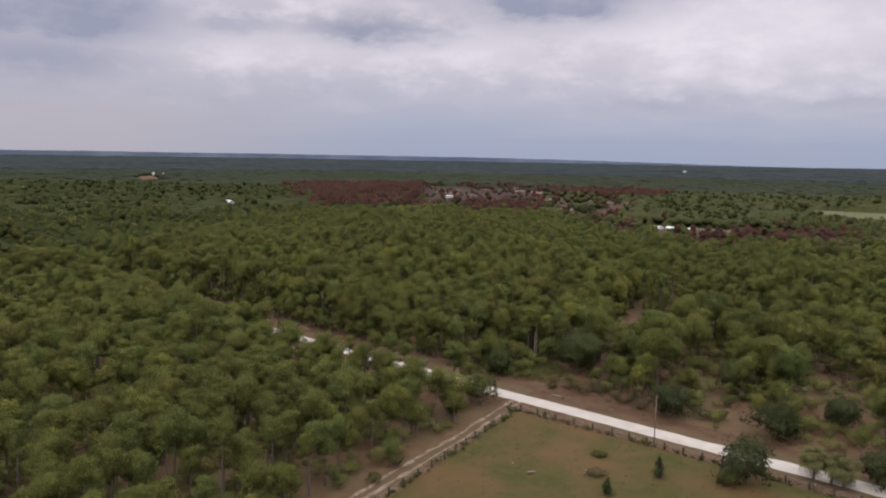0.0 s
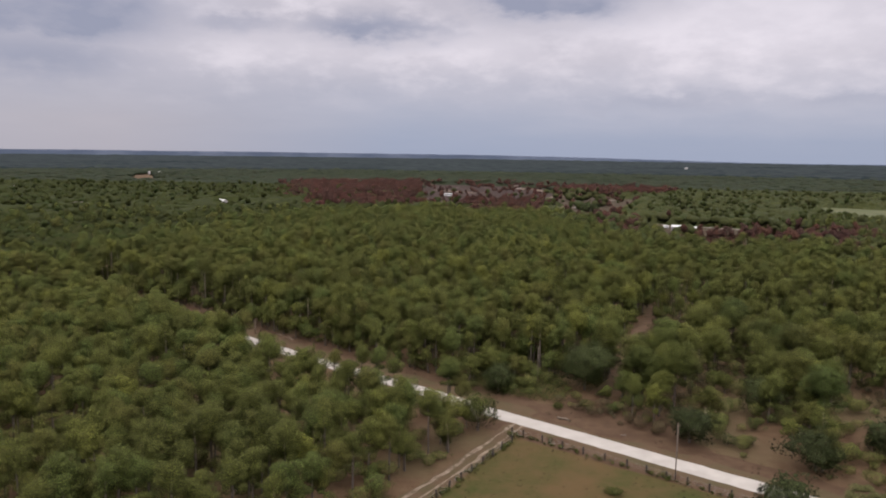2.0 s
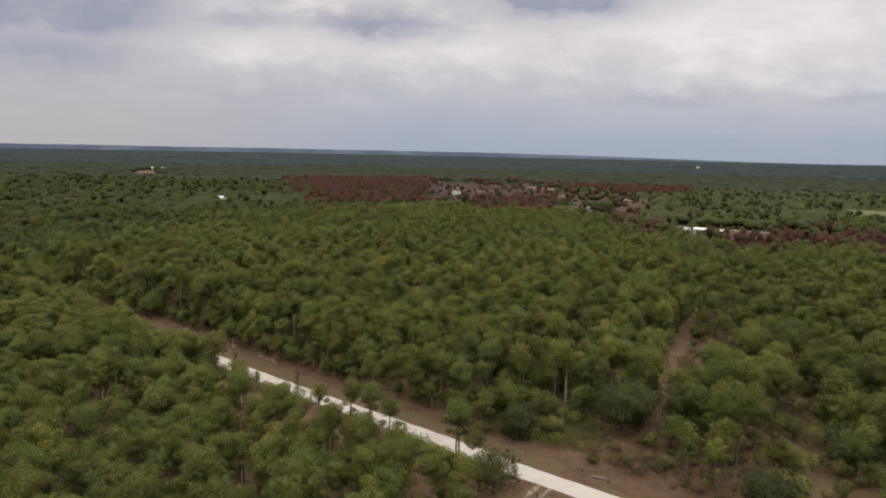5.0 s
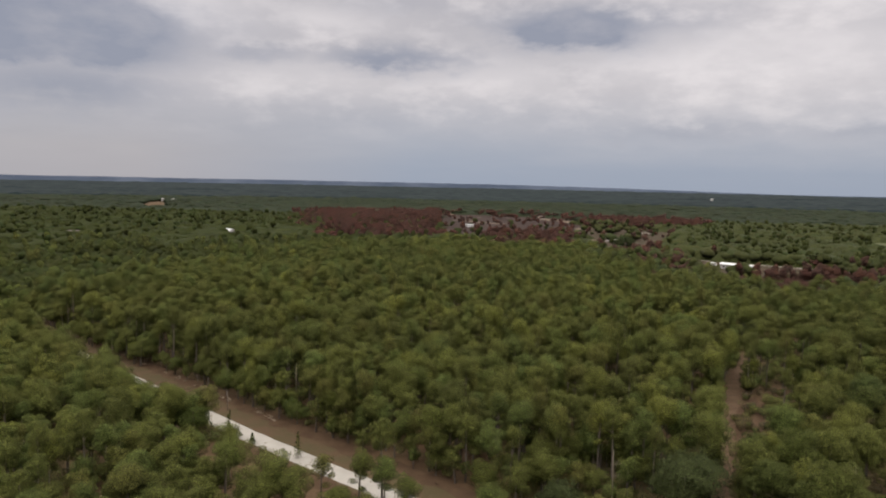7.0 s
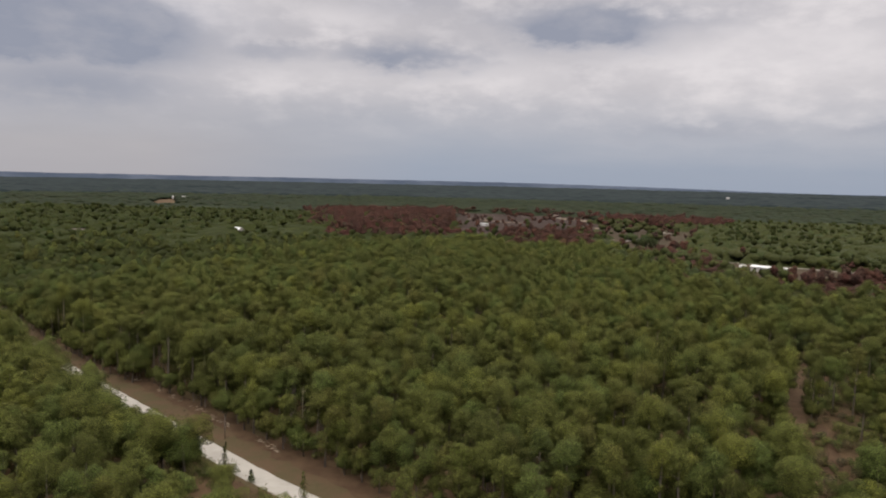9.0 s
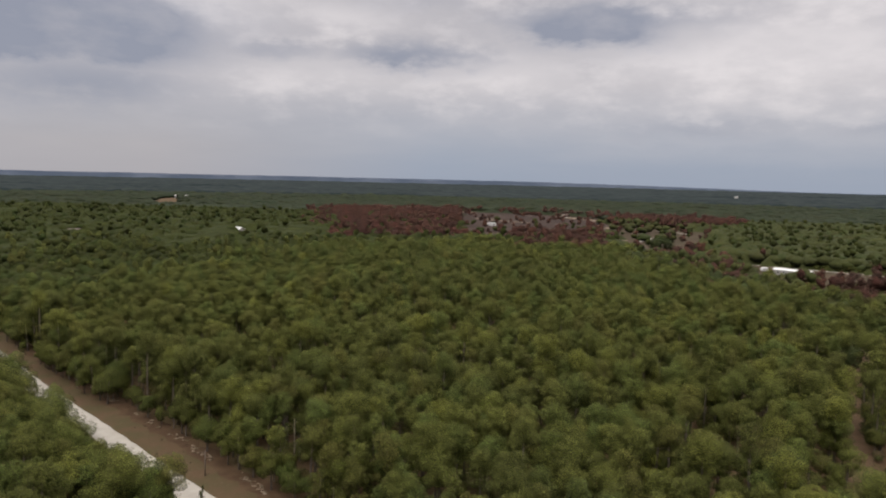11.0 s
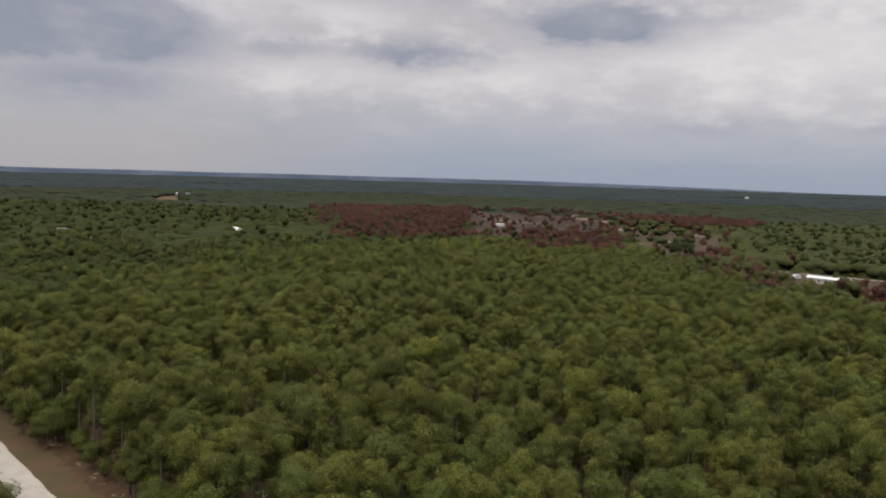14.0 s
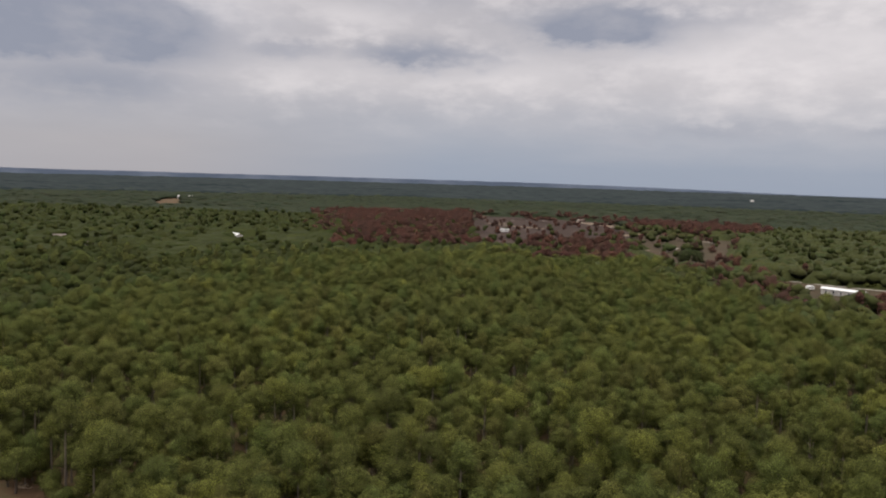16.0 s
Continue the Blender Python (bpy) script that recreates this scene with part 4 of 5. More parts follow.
# bushy young growth along the wood's edges
E = scatter(-230, 70, 55, 335, 2.6, 81, 0.5)
E = E[seen_wedge(E)]
er, eside = away(E, ROAD)
et, _ = away(E, TRAIL)
eu = np.random.default_rng(82).uniform(0, 1, len(E))
rim = (eside > 0) & (er > 7.8) & (er < 11.5) & (E[:, 0] < 3) & (eu < 0.92)
rim |= (eside > 0) & (E[:, 0] >= 3) & (E[:, 0] < 26) & (E[:, 1] > 146) & (E[:, 1] < 166) & (eu < 0.6)
rim |= (eside > 0) & (E[:, 0] >= 26) & (er > 12) & (er < 60) & (eu < 0.05)
el_lane, ls = away(E, LANE)
rim |= (el_lane > 4.2) & (el_lane < 8.5) & (eside < 0) & (er > 7) & (E[:, 0] < 4) & ~inside(E, PASTURE) & (eu < np.where(E[:, 1] < 104, 0.3, 0.5))
rim |= (et > 2.2) & (et < 5.5) & (eu < 0.45)
screen = (eside < 0) & (er > np.where(E[:, 0] < -114, 7.0, 10.5)) & (er < 16.5) & (E[:, 0] > -175) & (E[:, 0] - 0.675 * er < -66) & (eu < 0.62)
rim |= (eside > 0) & (er > 4.0) & (er < 9) & (E[:, 0] < -92) & (eu < 0.85)
rim &= (et > 2.0) & ~inside(E, SCRAPE) & ~inside(E, SCRUB) & (er > np.where((E[:, 0] < -92) & (eside > 0), 4.0, 6.5 + 1.3 * (eside > 0))) & (np.hypot(E[:, 0] - 26.5, E[:, 1] - 143) > 8) & (np.hypot(E[:, 0] - 8.4, E[:, 1] - 140.4) > 6)
woods("edge_growth", BUSHY, E[screen], PINE, "slim young pines beside the shell road", 84, (1.35, 1.8))
woods("edge_growth", BUSHY, E[rim], PINE, "bushy young pines at the wood's edge", 83, (0.65, 1.5))
# younger pines that fill the gaps in the near wood
P = scatter(-150, 150, 60, 330, 5.0, 71, 0.5)
P = P[seen_wedge(P)]
dr, side = away(P, ROAD)
behind = P[:, 0] - 0.675 * dr
young = (side < 0) & (dr > np.where(behind < -60, 14, 6)) & (dr < 24) & (P[:, 0] > -150) & (P[:, 0] < -8) & (np.random.default_rng(75).uniform(0, 1, len(P)) < np.where(behind < -68, 0.8, np.where(behind < -45, np.where(dr > 18, 0.7, 0.0), 0.16)))
young |= (side > 0) & (dr > 9.2) & (dr < 13.5) & (P[:, 0] < 4) & (np.random.default_rng(77).uniform(0, 1, len(P)) < 0.7)
P = P[(wooded(P, 72) & (np.random.default_rng(73).uniform(0, 1, len(P)) < 0.8)) | young]
close = P[:, 1] < 225
woods("young_pine_wood", YOUNG, P[close], PINE, "young green pines between the taller ones", 74, (0.66, 0.94))
woods("young_pine_wood", DISTANT, P[~close], SHRUB, "young green pines between the taller ones", 76, (0.6, 0.85))
P = scatter(-200, 200, 330, 520, 5.4, 78, 0.5)
P = P[seen_wedge(P)]
P = P[wooded(P, 79) & ~scorched(P, 80) & ~mixed(P, 85)]
woods("young_pine_wood", DISTANT, P, SHRUB, "young green pines between the taller ones", 86, (0.6, 0.85))
P = scatter(-330, 330, 42, 520, 4.0, 11, 0.5)
P = P[seen_wedge(P)]
P = P[wooded(P, 12)]
woods("scorched_wood", BURNT, P[burnt], DEAD, "red-brown scorched pines standing dead", 34, (0.6, 1.35))

P = scatter(-620, 560, 470, 960, 5.2, 14, 0.55)
P = P[seen_wedge(P) & ~((np.abs(P[:, 0]) < 330) & (P[:, 1] < 520))]
P = P[wooded(P, 15)]
burnt = scorched(P, 16)
dull = mixed(P, 45)
woods("pine_wood", DISTANT, P[~burnt & ~dull], PINE, "far green pine wood", 35, (0.7, 1.1))
ashen = np.random.default_rng(451).uniform(0, 1, len(P)) < np.clip(1.5 * lumps(P, 34.0, 6.1) - 0.42, 0.12, 0.7)
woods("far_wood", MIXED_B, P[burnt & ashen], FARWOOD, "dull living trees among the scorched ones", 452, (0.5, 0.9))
burnt_red = burnt & ~ashen
emergent = np.random.default_rng(453).uniform(0, 1, len(P)) < 0.16
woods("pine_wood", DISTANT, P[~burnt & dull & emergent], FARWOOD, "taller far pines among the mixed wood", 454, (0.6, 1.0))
eastern = P[:, 0] > 20
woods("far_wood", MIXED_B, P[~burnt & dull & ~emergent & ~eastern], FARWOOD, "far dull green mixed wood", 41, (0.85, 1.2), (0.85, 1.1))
woods("far_wood", MIXED_B, P[~burnt & dull & ~emergent & eastern], EASTWOOD, "far olive green mixed wood east of the burnt land", 42, (0.9, 1.25), (0.9, 1.05))
woods("scorched_wood", BURNT, P[burnt_red], DEAD, "red-brown scorched pines standing dead", 36, (0.8, 1.5), (0.8, 1.1))

P = scatter(-1300, 1150, 960, 1790, 10.5, 17, 0.5)
P = P[seen_wedge(P)]
P = P[wooded(P, 18)]
burnt = scorched(P, 19)
woods("far_wood", REMOTE, P[~burnt], REMOTEWOOD, "distant dark green woods with haze tinted into their leaves", 37, (0.85, 1.2), (0.85, 1.15))
woods("scorched_wood", BURNT, np.concatenate((P[burnt], P[burnt] + (4.1, 3.0))), DEAD, "red-brown scorched pines standing dead", 38, (1.2, 1.8), (0.6, 0.9))


# low growth that closes the gaps under the farther crowns
def low_wood(name, zone, height, leaf, label, seed, south=300, north=985, gap=6.0):
    xs, ys = np.arange(-620, 560, gap), np.arange(south, north, gap)
    X, Y = np.meshgrid(xs, ys)
    P = np.stack((X.ravel(), Y.ravel()), 1)
    P = P + np.random.default_rng(seed).uniform(-1.8, 1.8, P.shape)
    ok = zone(P) & seen_wedge(P) & (away(P, ROAD)[0] > 7) & (away(P, TRAIL)[0] > 4)
    for poly in (SITE_FAR, SITE_MID, YARD, MEADOW_E, *CLEAR_W):
        ok &= ~inside(P, poly)
    ok &= ~scorched(P, seed)
    slow, fine = lumps(P, 22.0, seed * 0.3), np.random.default_rng(seed + 1).uniform(-1, 1, len(P))
    n = len(xs)
    g = ok.reshape(len(ys), n)
    rim = np.zeros_like(g)
    rim[1:] |= g[:-1]
    rim[:-1] |= g[1:]
    rim[:, 1:] |= g[:, :-1]
    rim[:, :-1] |= g[:, 1:]
    rim = rim.ravel() & ~ok & (away(P, ROAD)[0] > 7) & (away(P, TRAIL)[0] > 4)
    for line, _ in HOME_DRIVES:
        rim &= away(P, line)[0] > 5
    h = np.where(ok, height * (0.8 + 0.4 * slow) + 0.9 * fine, np.where(rim, 0.55 * height + 0.8 * fine, -0.4))
    ok = ok | rim
    i = (np.arange(len(ys) - 1)[:, None] * n + np.arange(n - 1)[None]).ravel()
    F = np.concatenate((np.stack((i, i + 1, i + n + 1), 1), np.stack((i, i + n + 1, i + n), 1)))
    F = F[ok[F].any(1)]
    used, F = np.unique(F, return_inverse=True)
    V = np.column_stack((P, h))[used]
    N = np.column_stack((0.35 * np.roll(fine, 1), 0.35 * np.roll(fine, 2), np.ones(len(P))))[used]
    me = tri_mesh(name, V, F.reshape(-1, 3), [leaf], None, N, np.clip(slow, 0.01, 0.99)[used])
    return tagged(new(name, me), label, "undergrowth", kind="stuff")


low_wood("undergrowth", lambda P: ~mixed(P, 85), 6.4, SHRUB, "dense green young growth under the farther pines", 311)
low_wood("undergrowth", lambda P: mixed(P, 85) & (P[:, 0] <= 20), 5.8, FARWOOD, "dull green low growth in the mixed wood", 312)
low_wood("undergrowth", lambda P: mixed(P, 85) & (P[:, 0] > 20), 6.2, EASTWOOD, "olive green low growth in the mixed wood", 313)
low_wood("undergrowth", lambda P: (P[:, 1] > 965) & (np.abs(P[:, 0]) < 480), 5.4, REMOTEWOOD, "dark green low growth, haze tinted in, round the burnt clearing", 314, 955, 1330, 9.0)


# woods beyond: one uneven canopy, broken by meadows
def far_canopy():
    V, F, idx = [], [], {}
    radii = [1690.0]
    while radii[-1] < 4650:
        radii.append(radii[-1] * 1.0105)
    angles = np.radians(np.arange(50, 132, 0.33))
    for i, r in enumerate(radii):
        for j, a in enumerate(angles):
            x, y = r * math.cos(a), 60 + r * math.sin(a)
            open_land = noise.noise((x / 420, y / 190, 1.7)) + 0.5 * noise.noise((x / 130, y / 90, 5.2))
            h = 7.5 + 4.5 * noise.noise((x / 26, y / 26, 0.0)) + 3 * noise.noise((x / 160, y / 160, 8.0))
            if open_land > 0.5 or i == 0:
                h = 0.05
            V.append((x, y, max(h, 0.05)))
    n = len(angles)
    for i in range(len(radii) - 1):
        for j in range(n - 1):
            a, b, c, d = i * n + j, i * n + j + 1, (i + 1) * n + j + 1, (i + 1) * n + j
            F += [(a, c, b), (a, d, c)]
    me = tri_mesh("far_canopy", V, F, [FAR_SHEET])
    return tagged(new("far_canopy", me), "dark woods tinted blue for haze, and pale meadows, towards the horizon", "woodland", kind="stuff")


def far_sheet_mat():
    k = Mat("hazed_canopy")
    sepz = k.t.nodes.new("ShaderNodeSeparateXYZ")
    k.t.links.new(k.pos, sepz.inputs[0])
    tall = k.step(sepz.outputs[2], 0.3, 2.0)
    # wood colours are darkened for missing crown shade and blued for haze
    col = k.mix(k.step(k.noise(0.012, 6, 0.7), 0.38, 0.64), (0.015, 0.022, 0.023), (0.034, 0.043, 0.040))
    return k.done(k.mix(tall, (0.070, 0.080, 0.060), col), 0.95, 0, 0.05)


FAR_SHEET = far_sheet_mat()
far_canopy()

# ---- undergrowth ----
BUSHES = []
for i in range(8):
    prng = np.random.default_rng(700 + i)
    pp = Proto()
    hh = 1.3 + 0.35 * (i % 4)
    mass(pp, prng, (0, 0, hh * 0.5), 0.95 + 0.2 * (i % 3), hh * 0.58, 8, 0.32, 0.1, 20, 0.34, ICO1, -0.4)
    BUSHES.append(pp.arrays())


def fan(seed):
    """A saw palmetto: stiff fans of narrow blades on short stalks."""
    frng = np.random.default_rng(seed)
    p = Proto()
    for i in range(7):
        a, tilt = i * 0.9 + frng.uniform(-0.3, 0.3), frng.uniform(0.35, 1.1)
        d = np.array((math.cos(a) * math.cos(tilt), math.sin(a) * math.cos(tilt), math.sin(tilt)))
        c = d * frng.uniform(0.5, 0.9)
        stick(p, (0, 0, 0), c, 0.02, 0.015, 3, 0)
        side = np.cross(d, (0, 0, 1))
        side /= np.linalg.norm(side)
        for k in np.linspace(-1.2, 1.2, 6):
            tip = c + (d * math.cos(k) + side * math.sin(k)) * 0.75
            base_w = np.cross(d, side) * 0.02 + side * 0.07
            V = np.stack((c - base_w, c + base_w, tip))
            p.add(V, np.tile(d * 0.3 + (0, 0, 0.9), (3, 1)), [(0, 1, 2)], 0)
    return p.arrays()


FANS = [fan(800 + i) for i in range(5)]


def understory(P, seed, thick):
    keep = np.random.default_rng(seed).uniform(0, 1, len(P))
    dr, side = away(P, ROAD)
    dt, _ = away(P, TRAIL)
    dl, _ = away(P, LANE)
    north = side > 0
    ok = ((north & (dr > 9.5)) | (~north & (dr > 5.5))) & (dt > 2.1) & (dl > 4.5) & ~inside(P, PASTURE) & ~(~north & (P[:, 0] > 5))
    dens = np.where(lumps(P, 9.0, 6.0) > 0.5, thick, thick * 0.25)
    dens[north & (P[:, 0] > 24) & (P[:, 1] < 190)] *= 0.7
    dens[inside(P, SCRAPE) | inside(P, SCRUB)] *= 0.3
    return ok & (keep < dens)


P = scatter(-150, 150, 60, 300, 3.0, 51)
P = P[seen_wedge(P)]
P = P[understory(P, 52, 0.85)]
dr, side = away(P, ROAD)
edge = (dr < 15) & (side > 0)
woods("undergrowth", BUSHES, P[edge], LOWGROWTH, "low green shrubs at the wood's edge", 53, (0.6, 1.7))
woods("undergrowth", BUSHES, P[~edge], LOWGROWTH, "green shrubs under the pines", 50, (0.9, 2.3))
P = scatter(12, 110, 90, 265, 2.3, 59, 0.5)
dr, side = away(P, ROAD)
dt, ts = away(P, TRAIL)
P = P[(side > 0) & (dr > 9.5) & (dt > 2.2) & (in_grove(P) | inside(P, SCRUB) | ((dt < 16) & (ts > 0))) & seen_wedge(P)]
rr = np.random.default_rng(60).uniform(0, 1, len(P)) - 1.0 * (inside(P, SOIL[0]) | inside(P, SOIL[1]))
woods("dry_scrub", BUSHES, P[rr > 0.55], BRUSH, "low brown dry scrub on the grove floor", 601, (0.5, 1.5))
woods("undergrowth", BUSHES, P[(rr > 0.43) & (rr <= 0.55)], SHRUB, "low green shrubs in the open grove", 602, (0.5, 1.6))
P = scatter(-5, 28, 128, 160, 1.15, 54)
dr, side = away(P, ROAD)
P = P[inside(P, THICKET) | ((side > 0) & (dr > 8.5) & (dr < 13) & (P[:, 0] < 14))]
woods("palmetto_thicket", FANS, P, SHRUB, "dense green saw palmetto thicket by the road", 55, (0.8, 1.6))
P = scatter(-120, 60, 110, 290, 3.4, 56)
P = P[understory(P, 57, 0.28)]
woods("palmetto", FANS, P, LOWGROWTH, "scattered green saw palmetto under pines", 58, (0.8, 1.5))


def tussock(seed):
    trng = np.random.default_rng(seed)
    p = Proto()
    for i in range(9):
        a, r = trng.uniform(0, 6.283), trng.uniform(0.0, 0.16)
        c = np.array((r * math.cos(a), r * math.sin(a), 0))
        tip = c + (0.22 * math.cos(a), 0.22 * math.sin(a), trng.uniform(0.2, 0.4))
        w = np.array((-math.sin(a), math.cos(a), 0)) * 0.05
        p.add(np.stack((c - w, c + w, tip)), np.tile((0.2 * math.cos(a), 0.2 * math.sin(a), 0.95), (3, 1)), [(0, 1, 2)], 0)
    return p.arrays()


TUSSOCKS = [tussock(900 + i) for i in range(6)]
P = scatter(-30, 90, 40, 114, 1.3, 61, 0.5)
P = P[inside(P, PASTURE)]
P = P[np.random.default_rng(62).uniform(0, 1, len(P)) < np.clip(lumps(P, 8.0, 9.0) * 1.6 - 0.5, 0.06, 0.6)]
woods("pasture_grass", TUSSOCKS, P, BRUSH, "tan and olive grass tussocks in the pasture", 63, (0.5, 1.1))
P = scatter(-170, 90, 55, 290, 1.6, 64, 0.5)
dr, side = away(P, ROAD)
dl, _ = away(P, LANE)
rr = np.random.default_rng(65).uniform(0, 1, len(P))
P = P[(dr > 3.4) & (dr < 10.5) & (dl > 2.4) & (rr < np.clip(lumps(P, 6.0, 2.0) * 1.3 - 0.6, 0.01, 0.5))]
woods("verge_weeds", TUSSOCKS, P, BRUSH, "dry weeds on the sandy verge", 66, (0.8, 1.9))
# pale clods of sand thrown up along the wood's edge
CLODS = []
for i in range(4):
    pp, crng = Proto(), np.random.default_rng(950 + i)
    V = ICO1[0] * crng.uniform(0.75, 1.2, (len(ICO1[0]), 1)) * (0.42, 0.28, 0.13)
    pp.add(V, np.tile((0, 0, 1.0), (len(V), 1)), ICO1[1], 0)
    CLODS.append(pp.arrays())
P = scatter(-135, -45, 160, 262, 0.55, 96, 0.5)
dr, side = away(P, ROAD)
off = 7.4 + 0.7 * (lumps(P, 17.0, 3.3) - 0.5)
rr = np.random.default_rng(97).uniform(0, 1, len(P))
P = P[(side > 0) & (np.abs(dr - off) < 0.75) & (rr < np.clip(2.2 * lumps(P, 5.0, 8.8) - 0.95, 0.0, 0.6))]
woods("sand_clods", CLODS, P, TRACK, "pale clods of sand along the ditch by the road", 98, (0.5, 1.5))
FENCE_LINES = [FENCE_N, FENCE_W]
rng = np.random.default_rng(67)
Q = []
for line in FENCE_LINES:
    for a, b in zip(line, line[1:]):
        a, b = np.array(a), np.array(b)
        n = int(np.linalg.norm(b - a) / 0.4)
        Q += [a + (b - a) * rng.uniform(0, 1) + rng.normal(0, 0.35, 2) for _ in range(n)]
Q = np.array(Q)
woods("fence_weeds", BUSHES, Q[::2], SHRUB, "green and brown brush grown along the fence", 68, (0.2, 0.62))
woods("fence_grass", TUSSOCKS, Q, SHRUB, "green grass along the fence line", 69, (0.8, 1.8))

P = scatter(108, 230, 384, 470, 2.9, 603, 0.5)
P = P[inside(P, YARD) & (P[:, 1] < 462)]
rr = np.random.default_rng(604).uniform(0, 1, len(P)) + 0.5 * (lumps(P, 14.0, 1.0) - 0.5)
woods("scorched_brush", BUSHES, P[rr > 0.42], DEAD, "low red-brown scorched brush in the yard", 605, (0.8, 1.8))
woods("undergrowth", BUSHES, P[rr < 0.16], SHRUB, "low green shrubs in the yard", 606, (0.8, 1.8))

DRIVE = [(128, 560), (146.2, 545.5), (161, 534), (179, 523), (198, 511.5), (240, 482)]
P = scatter(118, 255, 480, 590, 2.9, 607, 0.5)
dd, ds = away(P, DRIVE)
woods("undergrowth", BUSHES, P[(ds < 0) & (dd > 3.2) & (dd < 16)], SHRUB, "dark green shrubs behind the shell drive", 608, (1.2, 2.4))

# ---- single trees and shrubs ----
for i, (x, y, w, h, n) in enumerate(((27.6, 141.8, 12.6, 12.6, 2600), (47.0, 81.5, 9.6, 9.2, 1500), (60.2, 101.5, 10.2, 9.0, 1700), (42.4, 112.5, 9.2, 8.0, 1500),
                                     (68.6, 80.6, 8.2, 7.4, 1200), (98.3, 206.0, 9.0, 8.6, 900), (81.1, 166.0, 9.2, 8.8, 1000), (132.0, 264.0, 10.0, 9.0, 800),
                                     (61.4, 128.5, 9.4, 8.8, 1200), (8.2, 138.4, 8.0, 7.6, 1300), (75.0, 108.0, 9.0, 7.6, 1100), (124.0, 201.0, 9.0, 8.2, 800), (80.5, 270.0, 10.0, 12.5, 900))):
    tree_thing("live_oak", broadleaf(1000 + i, w, h, n, 0.30), OAK, "dark green spreading live oak on open ground", "oak", x, y, 50 * i)
tree_thing("dry_bush", broadleaf(1060, 5.0, 1.3, 260, 0.2, 0.05, 0.1, 12), BRUSH, "low brown dry bush spreading on pasture grass", "bush", 22.8, 82.6, 30)
tree_thing("corner_tree", broadleaf(1050, 8.0, 9.4, 1400, 0.26), OAK_PINE, "dense dark green tree at the lane's mouth", "tree", 3.6, 115.5, 20)
for i, (x, y, w, h) in enumerate(((14.2, 140.6, 4.6, 3.4), (25.8, 127.4, 5.2, 3.2), (31.0, 127.0, 3.6, 2.4), (49.0, 111.8, 5.4, 2.4), (41.6, 130.5, 4.4, 3.6),
                                  (20.3, 128.5, 2.8, 1.8), (36.6, 121.0, 3.0, 2.2), (50.3, 125.0, 4.6, 3.2), (53.0, 112.0, 3.2, 2.2), (24.7, 90.5, 3.4, 1.1),
                                  (-11.0, 83.2, 4.0, 3.2), (2.2, 139.2, 4.2, 3.0), (38.5, 162.0, 3.4, 2.6), (43.5, 80.0, 5.0, 3.0), (-13.8, 77.0, 3.0, 2.0), (56.5, 119.5, 3.8, 3.0))):
    tree_thing("shrub", broadleaf(1100 + i, w, h, 330, 0.24, 0.07, 0.1, 14), SHRUB, "rounded bright green shrub on brown ground", "shrub", x, y, 70 * i)
for i, (x, y, w, h) in enumerate(((33.0, 82.8, 2.9, 3.9), (23.3, 75.6, 2.6, 3.0), (-53.9, 170.2, 2.2, 5.2), (-60.0, 173.6, 2.0, 3.0), (-47.6, 165.4, 1.7, 2.4),
                                  (-37.0, 159.0, 2.6, 5.4), (6.9, 121.4, 2.3, 4.2))):
    tree_thing("young_conifer", cone_tree(1200 + i, w, h, 7, 46, 0.22), OAK if i < 2 else PINE, "small pointed young conifer standing alone", "conifer", x, y, 33 * i)


for i, (x, y, s) in enumerate(((-20.0, 196.0, 0.8), (12.0, 214.0, 0.75), (-46.0, 215.0, 0.85), (30.0, 236.0, 0.8), (-3.0, 181.0, 0.6), (-62.0, 236.0, 0.8), (18.0, 178.0, 0.65), (-30.0, 240.0, 0.9))):
    tree_thing("browned_pine", pine(1400 + i, 260, 0.2, ICO2, 6, 4, 12.0, 2.2, 3.0, 9), BRUSH, "dry brown pine standing among green ones", "pine", x, y, 45 * i, s)


